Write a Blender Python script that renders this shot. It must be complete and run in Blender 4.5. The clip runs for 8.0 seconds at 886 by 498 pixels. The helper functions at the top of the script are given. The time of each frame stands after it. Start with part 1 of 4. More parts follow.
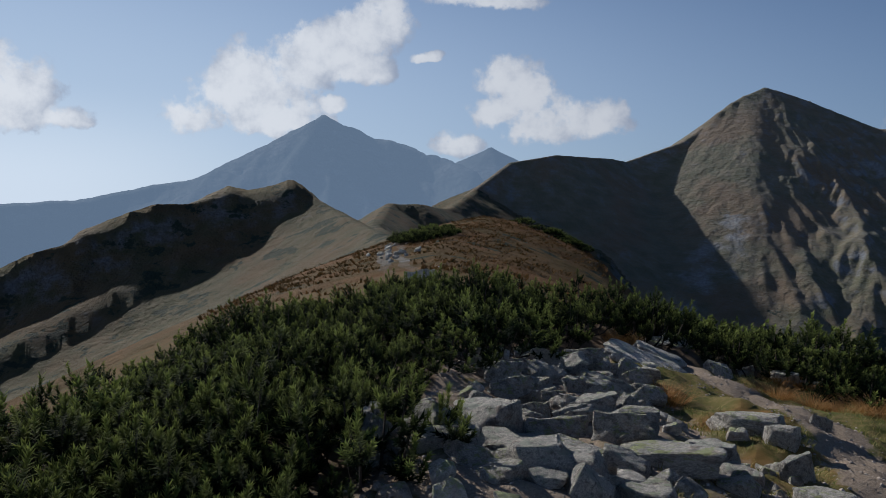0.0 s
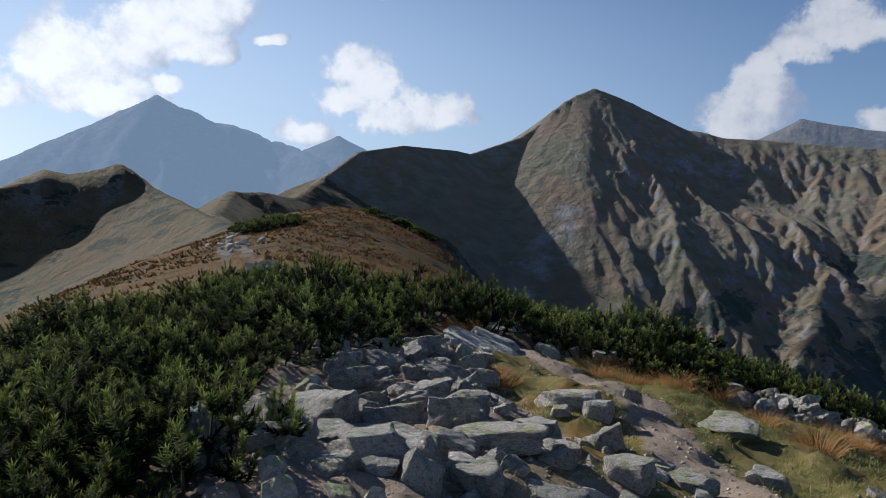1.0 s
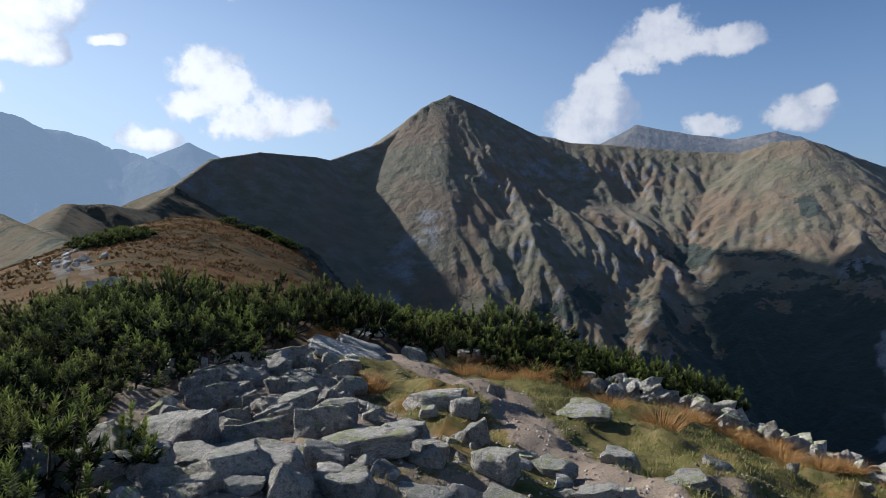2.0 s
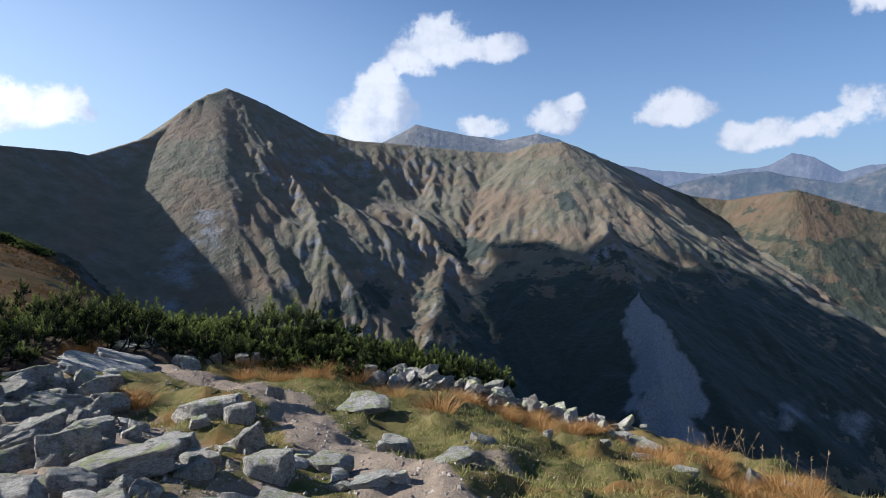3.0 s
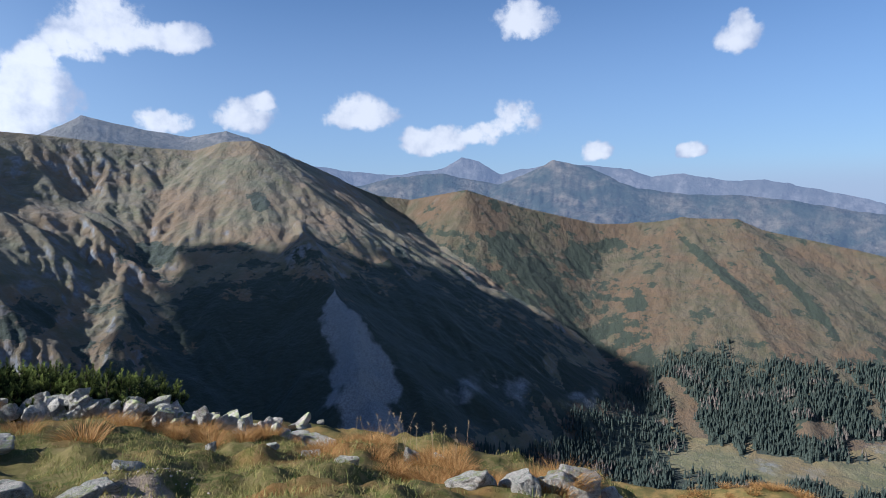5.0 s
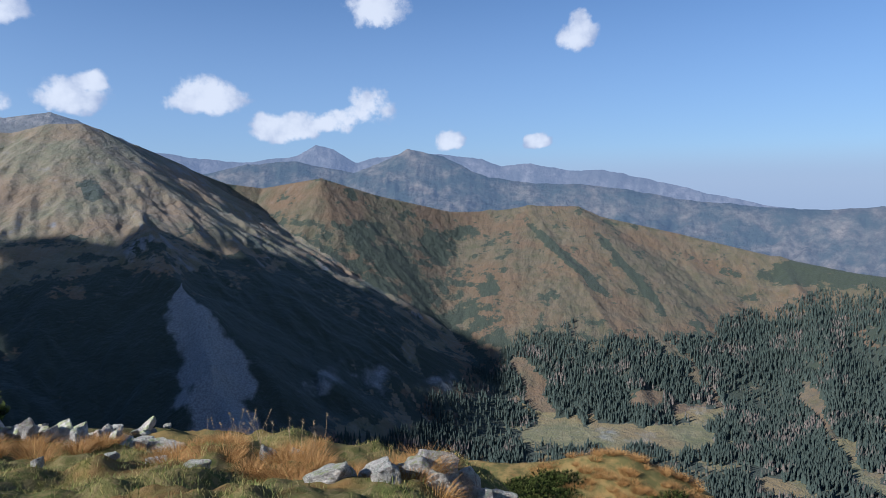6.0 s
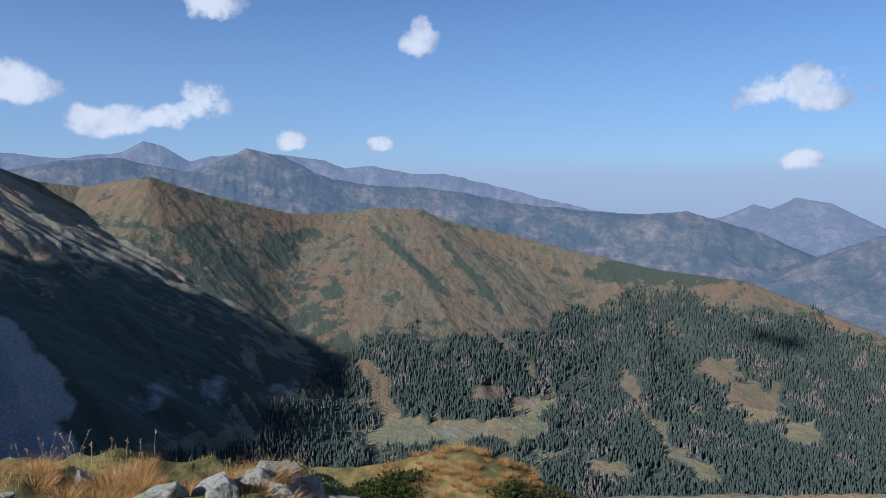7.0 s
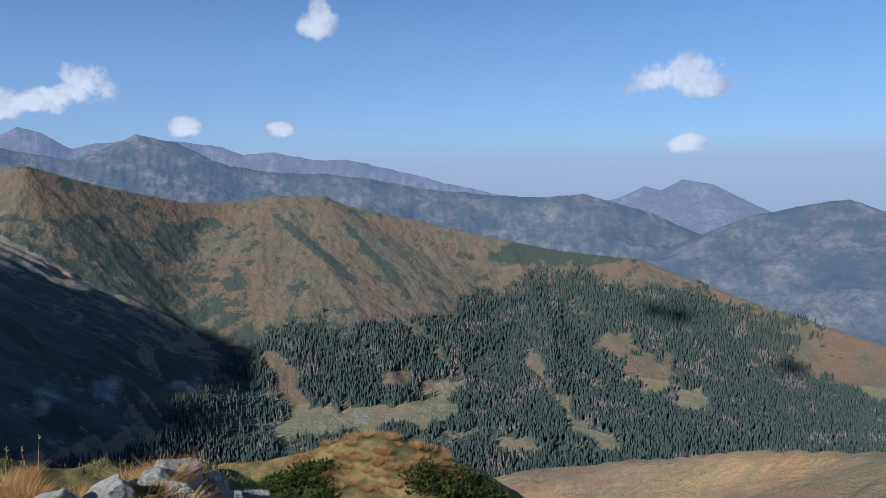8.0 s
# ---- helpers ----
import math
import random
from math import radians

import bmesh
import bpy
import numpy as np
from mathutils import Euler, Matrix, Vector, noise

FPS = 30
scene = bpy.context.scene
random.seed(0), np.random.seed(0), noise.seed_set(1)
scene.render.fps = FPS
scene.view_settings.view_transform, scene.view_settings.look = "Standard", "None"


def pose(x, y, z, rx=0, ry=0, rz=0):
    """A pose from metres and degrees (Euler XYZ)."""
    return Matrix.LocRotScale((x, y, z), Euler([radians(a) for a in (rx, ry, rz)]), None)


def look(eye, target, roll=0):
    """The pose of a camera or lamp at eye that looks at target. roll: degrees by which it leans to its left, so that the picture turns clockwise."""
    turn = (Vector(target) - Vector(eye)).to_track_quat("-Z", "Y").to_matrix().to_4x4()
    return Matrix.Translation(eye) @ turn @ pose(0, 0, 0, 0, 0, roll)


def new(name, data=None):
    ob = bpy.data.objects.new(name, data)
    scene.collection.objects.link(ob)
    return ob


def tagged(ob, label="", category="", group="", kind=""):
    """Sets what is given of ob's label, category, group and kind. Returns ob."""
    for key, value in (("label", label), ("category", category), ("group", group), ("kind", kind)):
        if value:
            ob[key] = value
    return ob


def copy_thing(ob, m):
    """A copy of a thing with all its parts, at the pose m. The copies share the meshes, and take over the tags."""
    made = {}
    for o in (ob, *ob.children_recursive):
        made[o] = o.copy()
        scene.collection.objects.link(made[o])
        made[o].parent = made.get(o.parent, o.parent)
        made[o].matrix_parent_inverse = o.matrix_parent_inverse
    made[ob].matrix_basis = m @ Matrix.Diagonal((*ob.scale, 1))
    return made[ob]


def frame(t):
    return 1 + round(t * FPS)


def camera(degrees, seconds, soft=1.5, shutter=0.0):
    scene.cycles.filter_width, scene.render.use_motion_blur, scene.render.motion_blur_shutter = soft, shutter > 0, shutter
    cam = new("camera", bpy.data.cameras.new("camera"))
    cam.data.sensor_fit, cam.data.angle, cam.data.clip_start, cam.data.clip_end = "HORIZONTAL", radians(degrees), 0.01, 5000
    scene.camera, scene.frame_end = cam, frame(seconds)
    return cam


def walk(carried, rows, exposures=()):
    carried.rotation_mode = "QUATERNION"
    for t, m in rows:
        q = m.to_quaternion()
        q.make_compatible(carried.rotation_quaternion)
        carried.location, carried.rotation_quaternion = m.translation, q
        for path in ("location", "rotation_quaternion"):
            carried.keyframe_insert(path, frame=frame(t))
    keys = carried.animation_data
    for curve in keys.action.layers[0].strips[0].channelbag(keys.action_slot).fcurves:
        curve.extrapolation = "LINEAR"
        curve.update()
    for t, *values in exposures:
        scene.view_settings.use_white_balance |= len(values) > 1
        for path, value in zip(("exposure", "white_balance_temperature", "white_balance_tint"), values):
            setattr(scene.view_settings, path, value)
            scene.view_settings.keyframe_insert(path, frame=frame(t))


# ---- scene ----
# Camera: seconds, place in metres (the ground under the first eye is z = 0), turn in degrees.
cam = camera(67.77, 8.0, soft=0.6)
PATH = [
    (0.0, 0.005, 0.007, 1.612, 86.00, -1.00, 0.00),
    (0.5, 0.084, -0.001, 1.620, 85.57, -1.62, -7.97),
    (1.0, 0.112, -0.008, 1.624, 85.41, -1.71, -13.08),
    (2.5, 0.158, -0.033, 1.615, 86.16, 0.31, -33.61),
    (3.0, 0.222, -0.146, 1.616, 85.91, 0.29, -43.40),
    (3.5, 0.288, -0.233, 1.639, 86.33, 0.20, -50.16),
    (4.0, 0.361, -0.339, 1.629, 86.17, 0.93, -55.99),
    (4.5, 0.447, -0.433, 1.623, 85.43, 0.79, -63.52),
    (5.0, 0.530, -0.482, 1.617, 85.70, 0.65, -69.47),
    (6.5, 0.589, -0.480, 1.617, 84.32, 0.21, -88.75),
    (7.0, 0.624, -0.493, 1.605, 84.75, -0.24, -95.35),
    (7.5, 0.648, -0.518, 1.584, 84.02, -0.08, -99.98),
    (8.0, 0.665, -0.521, 1.567, 83.50, 0.43, -103.60),
]
EXPOSURES = [(0.0, -0.1, 6000, 10), (1.0, 0.40, 6000, 10), (2.5, 0.72, 5900, 10), (3.0, 0.90, 5850, 10), (4.5, 0.92, 5750, 10), (6.5, 0.78, 5600, 10), (8.0, 0.68, 5500, 10)]
walk(cam, [(t, pose(x, y, z, rx, ry, rz)) for t, x, y, z, rx, ry, rz in PATH], EXPOSURES)

# ---- light: a low afternoon sun to the left of the first view, and the sky with fair-weather cumulus ----
SUN_BEARING, SUN_RISE = -38.0, 29.0


def heading(bearing, rise=0.0):
    """The unit vector towards a bearing (degrees to the right of the first view) and a rise over the horizon."""
    b, e = radians(bearing), radians(rise)
    return Vector((math.sin(b) * math.cos(e), math.cos(b) * math.cos(e), math.sin(e)))


sun = new("sun", bpy.data.lights.new("sun", "SUN"))
sun.data.energy, sun.data.angle, sun.data.color = 4.9, radians(0.53), (1.0, 0.93, 0.83)
sun.matrix_world = look((0, 0, 60), Vector((0, 0, 60)) - heading(SUN_BEARING, SUN_RISE))


class Net:
    """A small helper to wire shader nodes."""

    def __init__(self, tree):
        self.tree = tree
        self.tree.nodes.clear()

    def node(self, kind):
        return self.tree.nodes.new(kind)

    def put(self, socket, value):
        if isinstance(value, bpy.types.NodeSocket):
            self.tree.links.new(value, socket)
        elif value is not None:
            socket.default_value = value

    def math(self, op, a, b=None, c=None, clamp=False):
        n = self.node("ShaderNodeMath")
        n.operation, n.use_clamp = op, clamp
        for socket, value in zip(n.inputs, (a, b, c)):
            self.put(socket, value)
        return n.outputs[0]

    def ramp(self, value, low, high, to_low=0.0, to_high=1.0):
        n = self.node("ShaderNodeMapRange")
        n.interpolation_type = "SMOOTHSTEP"
        for socket, v in zip(n.inputs, (value, low, high, to_low, to_high)):
            self.put(socket, v)
        return n.outputs[0]

    def mix(self, factor, a, b, blend="MIX"):
        n = self.node("ShaderNodeMix")
        n.data_type, n.blend_type = "RGBA", blend
        self.put(n.inputs[0], factor)
        for socket, v in ((n.inputs[6], a), (n.inputs[7], b)):
            self.put(socket, (*v, 1.0) if isinstance(v, tuple) and len(v) == 3 else v)
        return n.outputs[2]

    def noise(self, vector, scale, detail=4.0, rough=0.55, distortion=0.0):
        n = self.node("ShaderNodeTexNoise")
        self.put(n.inputs["Vector"], vector)
        n.inputs["Scale"].default_value, n.inputs["Detail"].default_value = scale, detail
        n.inputs["Roughness"].default_value, n.inputs["Distortion"].default_value = rough, distortion
        return n.outputs[0]

    def cells(self, vector, scale, feature="F1"):
        n = self.node("ShaderNodeTexVoronoi")
        n.feature = feature
        self.put(n.inputs["Vector"], vector)
        n.inputs["Scale"].default_value = scale
        return n.outputs[0]

    def stretch(self, vector, size):
        n = self.node("ShaderNodeMapping")
        self.put(n.inputs[0], vector)
        n.inputs["Scale"].default_value = size
        return n.outputs[0]


def build_sky():
    world = bpy.data.worlds.new("world")
    scene.world = world
    world.use_nodes = True
    net = Net(world.node_tree)
    sky = net.node("ShaderNodeTexSky")
    sky.sky_type, sky.sun_disc, sky.sun_elevation, sky.sun_rotation = "NISHITA", False, radians(SUN_RISE), radians(SUN_BEARING)
    sky.altitude, sky.air_density, sky.dust_density, sky.ozone_density = 1900, 1.25, 0.6, 3.0
    blue = net.mix(1.0, sky.outputs[0], (0.79, 1.015, 1.265), "MULTIPLY")
    way = net.node("ShaderNodeTexCoord").outputs["Generated"]
    parts = net.node("ShaderNodeSeparateXYZ")
    net.put(parts.inputs[0], way)
    x, y, z = parts.outputs
    bearing = net.math("MULTIPLY", net.math("ARCTAN2", x, y), 57.29578)
    rise = net.math("MULTIPLY", net.math("ARCSINE", z), 57.29578)
    # Cumulus heaps: bearing, rise, half width, half height in degrees.
    heaps = [(-16.4, 9.2, 3.0, 3.0), (-12.6, 10.6, 3.6, 3.2), (-9.0, 12.6, 3.2, 2.6), (6.8, 8.8, 3.0, 2.6), (11.0, 6.8, 3.6, 2.2), (-20.5, 6.3, 2.6, 2.2), (-18, 8.6, 3.0, 2.4), (-14.8, 9.0, 4.0, 3.6), (-10.9, 11.8, 3.6, 2.8), (-7.1, 13.6, 3.2, 2.6), (-5, 15, 2.4, 2.6),
             (-6.8, 11, 2.6, 1.8), (-9.5, 7.8, 1.6, 0.9), (-13.8, 6.6, 4.5, 2.0), (-33, 6.9, 3.4, 3.4), (-29.2, 5.8, 1.8, 0.9), (3, 16.7, 5.0, 1.2),
             (5.4, 10.2, 2.8, 2.2), (4.2, 7.6, 2.8, 1.8), (9, 6.6, 4.5, 2.4), (13.6, 6.8, 2.6, 2.0), (1.2, 4.8, 2.6, 1.2), (36.8, 6.6, 3.6, 2.8),
             (38.0, 8.6, 2.6, 2.2), (38.6, 10.4, 1.5, 1.3), (41.2, 11.2, 2.2, 1.7), (43.2, 12.9, 3.2, 2.6), (45.6, 12.6, 2.6, 1.5), (47.9, 12.6, 2.2, 1.3)]
    small = [(46.9, 6.2, 2.2, 1.1), (53, 6.8, 2.5, 1.6), (54.2, 8, 1.0, 0.9), (62.8, 7.2, 3.4, 1.6), (68.8, 4.7, 2.8, 1.5), (75.6, 6.3, 2.2, 2.0),
             (72.6, 5.1, 2.6, 1.2), (74.2, 5.8, 2.2, 1.3), (82.4, 3.7, 1.5, 1.0), (76.3, 14.2, 2.4, 2.2), (93.4, 12.2, 1.6, 1.6), (90, 3.6, 1.0, 0.8), (123.5, 7.2, 4.2, 1.9),
             (123.5, 2.1, 1.5, 1.0), (-1.4, 12, 1.4, 0.6)]
    wobble = net.math("SUBTRACT", net.noise(way, 16.0, 3.0), 0.5)
    lift = net.math("SUBTRACT", net.noise(way, 21.0, 3.0), 0.5)
    u = net.math("MULTIPLY_ADD", wobble, 2.6, bearing)
    v = net.math("MULTIPLY_ADD", lift, 1.6, rise)
    field = None
    shade = None
    for b, e, w, h in heaps + small:
        p = net.math("DIVIDE", net.math("SUBTRACT", u, b), w)
        q = net.math("DIVIDE", net.math("SUBTRACT", v, e), h)
        q = net.math("MAXIMUM", q, net.math("MULTIPLY", q, -1.5))
        far = net.math("SUBTRACT", 1.0, net.math("ADD", net.math("MULTIPLY", p, p), net.math("MULTIPLY", q, q)))
        field = far if field is None else net.math("SMOOTH_MAX", field, far, 0.3)
        lit = net.math("MULTIPLY_ADD", q, 0.45, net.math("MULTIPLY_ADD", p, -0.25, far))
        shade = lit if shade is None else net.math("MAXIMUM", shade, lit)
    ragged = net.math("MULTIPLY_ADD", net.math("SUBTRACT", net.noise(way, 12.0, 5.0, 0.6), 0.5), 3.4, field)
    puff = net.math("MULTIPLY_ADD", net.math("SUBTRACT", net.noise(way, 34.0, 10.0, 0.62), 0.5), 2.4, ragged)
    thick = net.ramp(puff, -0.25, 0.55)
    body = net.math("MULTIPLY_ADD", net.math("SUBTRACT", net.noise(way, 30.0, 7.0, 0.6), 0.5), 2.6, shade)
    bright = net.ramp(body, -0.5, 1.3)
    haze = net.math("MULTIPLY", net.ramp(rise, 26.0, -2.0), 0.55)
    sky_colour = net.mix(haze, blue, (5.6, 7.3, 10.4))
    sky_colour = net.mix(net.math("MULTIPLY", net.ramp(rise, 3.5, 0.5), net.ramp(bearing, 55.0, 105.0, 0.0, 0.6)), sky_colour, (5.0, 5.9, 8.0))
    glow = net.math("MULTIPLY", net.ramp(rise, 36.0, 1.0), net.ramp(bearing, 55.0, -36.0))
    sky_colour = net.mix(net.math("MULTIPLY", glow, 0.8), sky_colour, (14.0, 16.4, 19.0))
    pale = net.math("MULTIPLY", net.ramp(rise, 9.0, 1.0), net.ramp(bearing, -8.0, -34.0))
    sky_colour = net.mix(net.math("MULTIPLY", pale, 0.7), sky_colour, (18.0, 19.5, 21.0))
    # Clouds nearer to the sun are brighter, as the whole sky is there.
    near_sun = net.ramp(bearing, 60.0, -30.0)
    white = net.mix(near_sun, (11.0, 11.0, 11.4), (19.0, 19.0, 19.0))
    grey = net.mix(near_sun, (5.2, 6.0, 8.0), (8.6, 9.6, 11.6))
    cloud = net.mix(bright, grey, white)
    colour = net.mix(net.math("MULTIPLY", thick, 0.92), sky_colour, cloud)
    back = net.node("ShaderNodeBackground")
    net.put(back.inputs["Color"], colour)
    back.inputs["Strength"].default_value = 0.042
    out = net.node("ShaderNodeOutputWorld")
    net.tree.links.new(back.outputs[0], out.inputs[0])


build_sky()


# ---- materials ----
def shader(name, colour_of, rough=0.85, bump=None, depth=0.02, thin=0.0, gloss=0.3, haze_sheen=0.0):
    """A principled material: colour_of(net, place) gives the colour, bump(net, place) the height of its relief."""
    m = bpy.data.materials.new(name)
    m.use_nodes = True
    net = Net(m.node_tree)
    place = net.node("ShaderNodeTexCoord").outputs["Object"]
    b = net.node("ShaderNodeBsdfPrincipled")
    net.put(b.inputs["Base Color"], colour_of(net, place))
    b.inputs["Roughness"].default_value = rough
    b.inputs["Specular IOR Level"].default_value = gloss
    # Bluish sheen on the land stands in for haze and lifts its shade.
    b.inputs["Sheen Tint"].default_value = (0.78, 0.89, 1.0, 1.0)
    b.inputs["Sheen Weight"].default_value, b.inputs["Sheen Roughness"].default_value = haze_sheen, 0.6
    if bump:
        n = net.node("ShaderNodeBump")
        n.inputs["Strength"].default_value, n.inputs["Distance"].default_value = 1.0, depth
        net.put(n.inputs["Height"], bump(net, place))
        net.put(b.inputs["Normal"], n.outputs[0])
    result = b.outputs[0]
    if thin:
        through_leaf = net.node("ShaderNodeBsdfTranslucent")
        net.put(through_leaf.inputs[0], colour_of(net, place))
        both = net.node("ShaderNodeMixShader")
        both.inputs[0].default_value = thin
        net.put(both.inputs[1], b.outputs[0])
        net.put(both.inputs[2], through_leaf.outputs[0])
        result = both.outputs[0]
    out = net.node("ShaderNodeOutputMaterial")
    net.put(out.inputs[0], result)
    return m


def attribute(net, name):
    n = net.node("ShaderNodeAttribute")
    n.attribute_name = name
    return n.outputs["Fac"]


def slope_of(net):
    n = net.node("ShaderNodeSeparateXYZ")
    net.put(n.inputs[0], net.node("ShaderNodeNewGeometry").outputs["Normal"])
    return n.outputs[2]


def mountain_colour(rock, grass, pine_share=0.5, rock_from=0.80, size=1.0):
    """Bare rock where it is steep, dry grass where it is not, patches of dwarf pine and pale scree."""
    def colour(net, p):
        big = net.noise(p, 0.006 * size, 6.0, 0.6)
        mid = net.noise(p, 0.03 * size, 5.0, 0.6)
        fine = net.noise(p, 0.16 * size, 5.0, 0.65)
        steep = net.math("MULTIPLY_ADD", net.math("SUBTRACT", mid, 0.5), 0.5, slope_of(net))
        sward = net.mix(net.ramp(mid, 0.35, 0.68), grass, tuple(v * f for v, f in zip(grass, (0.62, 0.72, 0.62))))
        sward = net.mix(net.ramp(big, 0.42, 0.62, 0.0, 0.6), sward, (grass[0] * 1.15, grass[1] * 0.82, grass[2] * 0.72))
        stone = net.mix(net.ramp(fine, 0.3, 0.7), tuple(v * 0.6 for v in rock), tuple(v * 1.25 for v in rock))
        col = net.mix(net.ramp(steep, rock_from + 0.10, rock_from - 0.10), sward, stone)
        col = net.mix(net.ramp(fine, 0.55, 0.75, 0.0, 0.35), col, rock)
        pines = net.math("MULTIPLY_ADD", net.noise(p, 0.016 * size, 8.0, 0.70), 1.0, net.math("MULTIPLY", attribute(net, "pines"), 0.5))
        col = net.mix(net.ramp(pines, 0.80 - 0.3 * pine_share, 0.84 - 0.3 * pine_share), col, net.mix(fine, (0.020, 0.029, 0.020), (0.038, 0.047, 0.030)))
        scree = net.math("MULTIPLY_ADD", net.math("SUBTRACT", net.noise(p, 0.016, 7.0, 0.62), 0.5), 1.5, attribute(net, "scree"))
        pale = net.mix(net.ramp(net.noise(p, 0.35, 3.0), 0.3, 0.7), (0.15, 0.152, 0.155), (0.27, 0.27, 0.27))
        return net.mix(net.ramp(scree, 0.40, 0.75), col, pale)
    return colour


def mountain_relief(size=1.0):
    def relief(net, p):
        return net.math("MULTIPLY_ADD", net.noise(p, 0.14 * size, 5.0, 0.7), 0.3, net.noise(net.stretch(p, (1.0, 1.0, 0.45)), 0.045 * size, 7.0, 0.62))
    return relief


GRANITE, OCHRE = (0.115, 0.118, 0.125), (0.098, 0.082, 0.046)
MATERIALS = {
    "big": shader("granite and dry alpine grass", mountain_colour((0.156, 0.167, 0.186), (0.150, 0.124, 0.078), 0.45, 0.70), 0.9, mountain_relief(), 8.0, gloss=0.2, haze_sheen=0.12),
    "spruce": shader("ochre grass with dwarf pine", mountain_colour((0.16, 0.148, 0.13), (0.106, 0.084, 0.053), 0.8, 0.60), 0.9, mountain_relief(), 9.0, gloss=0.3, haze_sheen=0.045),
    "rocky": shader("brown grass and rock bands", mountain_colour(GRANITE, OCHRE, 0.84, 0.74, 3.0), 0.9, mountain_relief(4.0), 3.0, gloss=0.1, haze_sheen=0.01),
    "front": shader("rust brown grass of the ridge", mountain_colour((0.12, 0.09, 0.06), (0.120, 0.074, 0.032), 0.72, 0.5, 8.0), 0.9, mountain_relief(12.0), 1.2, gloss=0.05),
    "spur": shader("ochre grass of the lower spur", mountain_colour((0.25, 0.22, 0.18), (0.26, 0.18, 0.08), 0.2, 0.5, 2.0), 0.9, mountain_relief(3.0), 3.0, gloss=0.3, haze_sheen=0.045),
    "floor": shader("valley meadows", mountain_colour((0.3, 0.28, 0.24), (0.16, 0.14, 0.07), 0.5, 0.5), 0.9, mountain_relief(), 6.0, gloss=0.3, haze_sheen=0.045),
}


def backdrop_material(name, rock, wood, haze_glow, share):
    """A far range; the haze over it is a bluish emission mixed in."""
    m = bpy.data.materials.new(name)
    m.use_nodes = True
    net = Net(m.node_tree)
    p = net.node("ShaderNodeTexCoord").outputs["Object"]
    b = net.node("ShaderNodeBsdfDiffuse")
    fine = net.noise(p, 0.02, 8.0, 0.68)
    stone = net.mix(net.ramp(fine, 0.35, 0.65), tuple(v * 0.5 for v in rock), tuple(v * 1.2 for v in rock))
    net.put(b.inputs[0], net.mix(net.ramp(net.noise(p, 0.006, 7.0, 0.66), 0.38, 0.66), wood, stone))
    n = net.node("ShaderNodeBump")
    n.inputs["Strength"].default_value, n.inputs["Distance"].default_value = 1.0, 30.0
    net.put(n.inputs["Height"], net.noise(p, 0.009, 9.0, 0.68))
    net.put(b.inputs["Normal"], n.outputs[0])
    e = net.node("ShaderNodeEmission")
    net.put(e.inputs[0], (*haze_glow, 1.0))
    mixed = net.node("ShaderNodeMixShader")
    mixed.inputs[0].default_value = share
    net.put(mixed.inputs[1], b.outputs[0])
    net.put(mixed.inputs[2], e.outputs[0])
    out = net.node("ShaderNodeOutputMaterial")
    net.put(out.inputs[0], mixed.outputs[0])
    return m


# Each far range: rock, woods, then the haze colour it emits and its share.
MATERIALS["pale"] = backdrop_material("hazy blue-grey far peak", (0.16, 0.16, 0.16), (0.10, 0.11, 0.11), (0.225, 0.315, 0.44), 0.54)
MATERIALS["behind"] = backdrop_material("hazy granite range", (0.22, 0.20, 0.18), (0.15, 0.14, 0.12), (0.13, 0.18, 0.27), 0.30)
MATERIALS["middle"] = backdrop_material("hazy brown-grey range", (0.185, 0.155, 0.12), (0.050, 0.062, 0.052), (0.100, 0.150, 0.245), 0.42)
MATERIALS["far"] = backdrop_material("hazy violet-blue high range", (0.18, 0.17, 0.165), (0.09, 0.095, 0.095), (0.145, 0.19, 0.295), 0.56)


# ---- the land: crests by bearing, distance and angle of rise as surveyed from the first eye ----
EYE = 1.6
np.random.seed(7)
LATTICE = np.random.rand(256, 256)


def wave(u, v):
    """Smooth lattice noise between 0 and 1."""
    i, j = np.floor(u).astype(int), np.floor(v).astype(int)
    a, b = u - i, v - j
    a, b = a * a * (3 - 2 * a), b * b * (3 - 2 * b)
    i0, j0, i1, j1 = i % 256, j % 256, (i + 1) % 256, (j + 1) % 256
    return ((LATTICE[i0, j0] * (1 - a) + LATTICE[i1, j0] * a) * (1 - b) + (LATTICE[i0, j1] * (1 - a) + LATTICE[i1, j1] * a) * b)


def rough(u, v, octaves=5, gain=0.55):
    total, amp, most = 0.0, 1.0, 0.0
    for k in range(octaves):
        total = total + amp * wave(u * 2 ** k + 17.3 * k, v * 2 ** k + 5.1 * k)
        most += amp
        amp *= gain
    return total / most


def ribs(u, v, octaves=4):
    """Ridged noise: 0 on the sharp ribs, 1 in the hollows between."""
    total, amp, most = 0.0, 1.0, 0.0
    for k in range(octaves):
        total = total + amp * np.abs(2 * wave(u * 2 ** k + 3.7 * k, v * 2 ** k + 9.2 * k) - 1)
        most += amp
        amp *= 0.5
    return np.minimum(total / most * 1.7, 1.3)


def spot(bearing, distance, rise):
    b = radians(bearing)
    return np.array((distance * math.sin(b), distance * math.cos(b), EYE + distance * math.tan(radians(rise))))


# kind of land, fall per metre on the flanks, depth and width of the gullies, crest points (bearing, distance, rise)
CRESTS = []


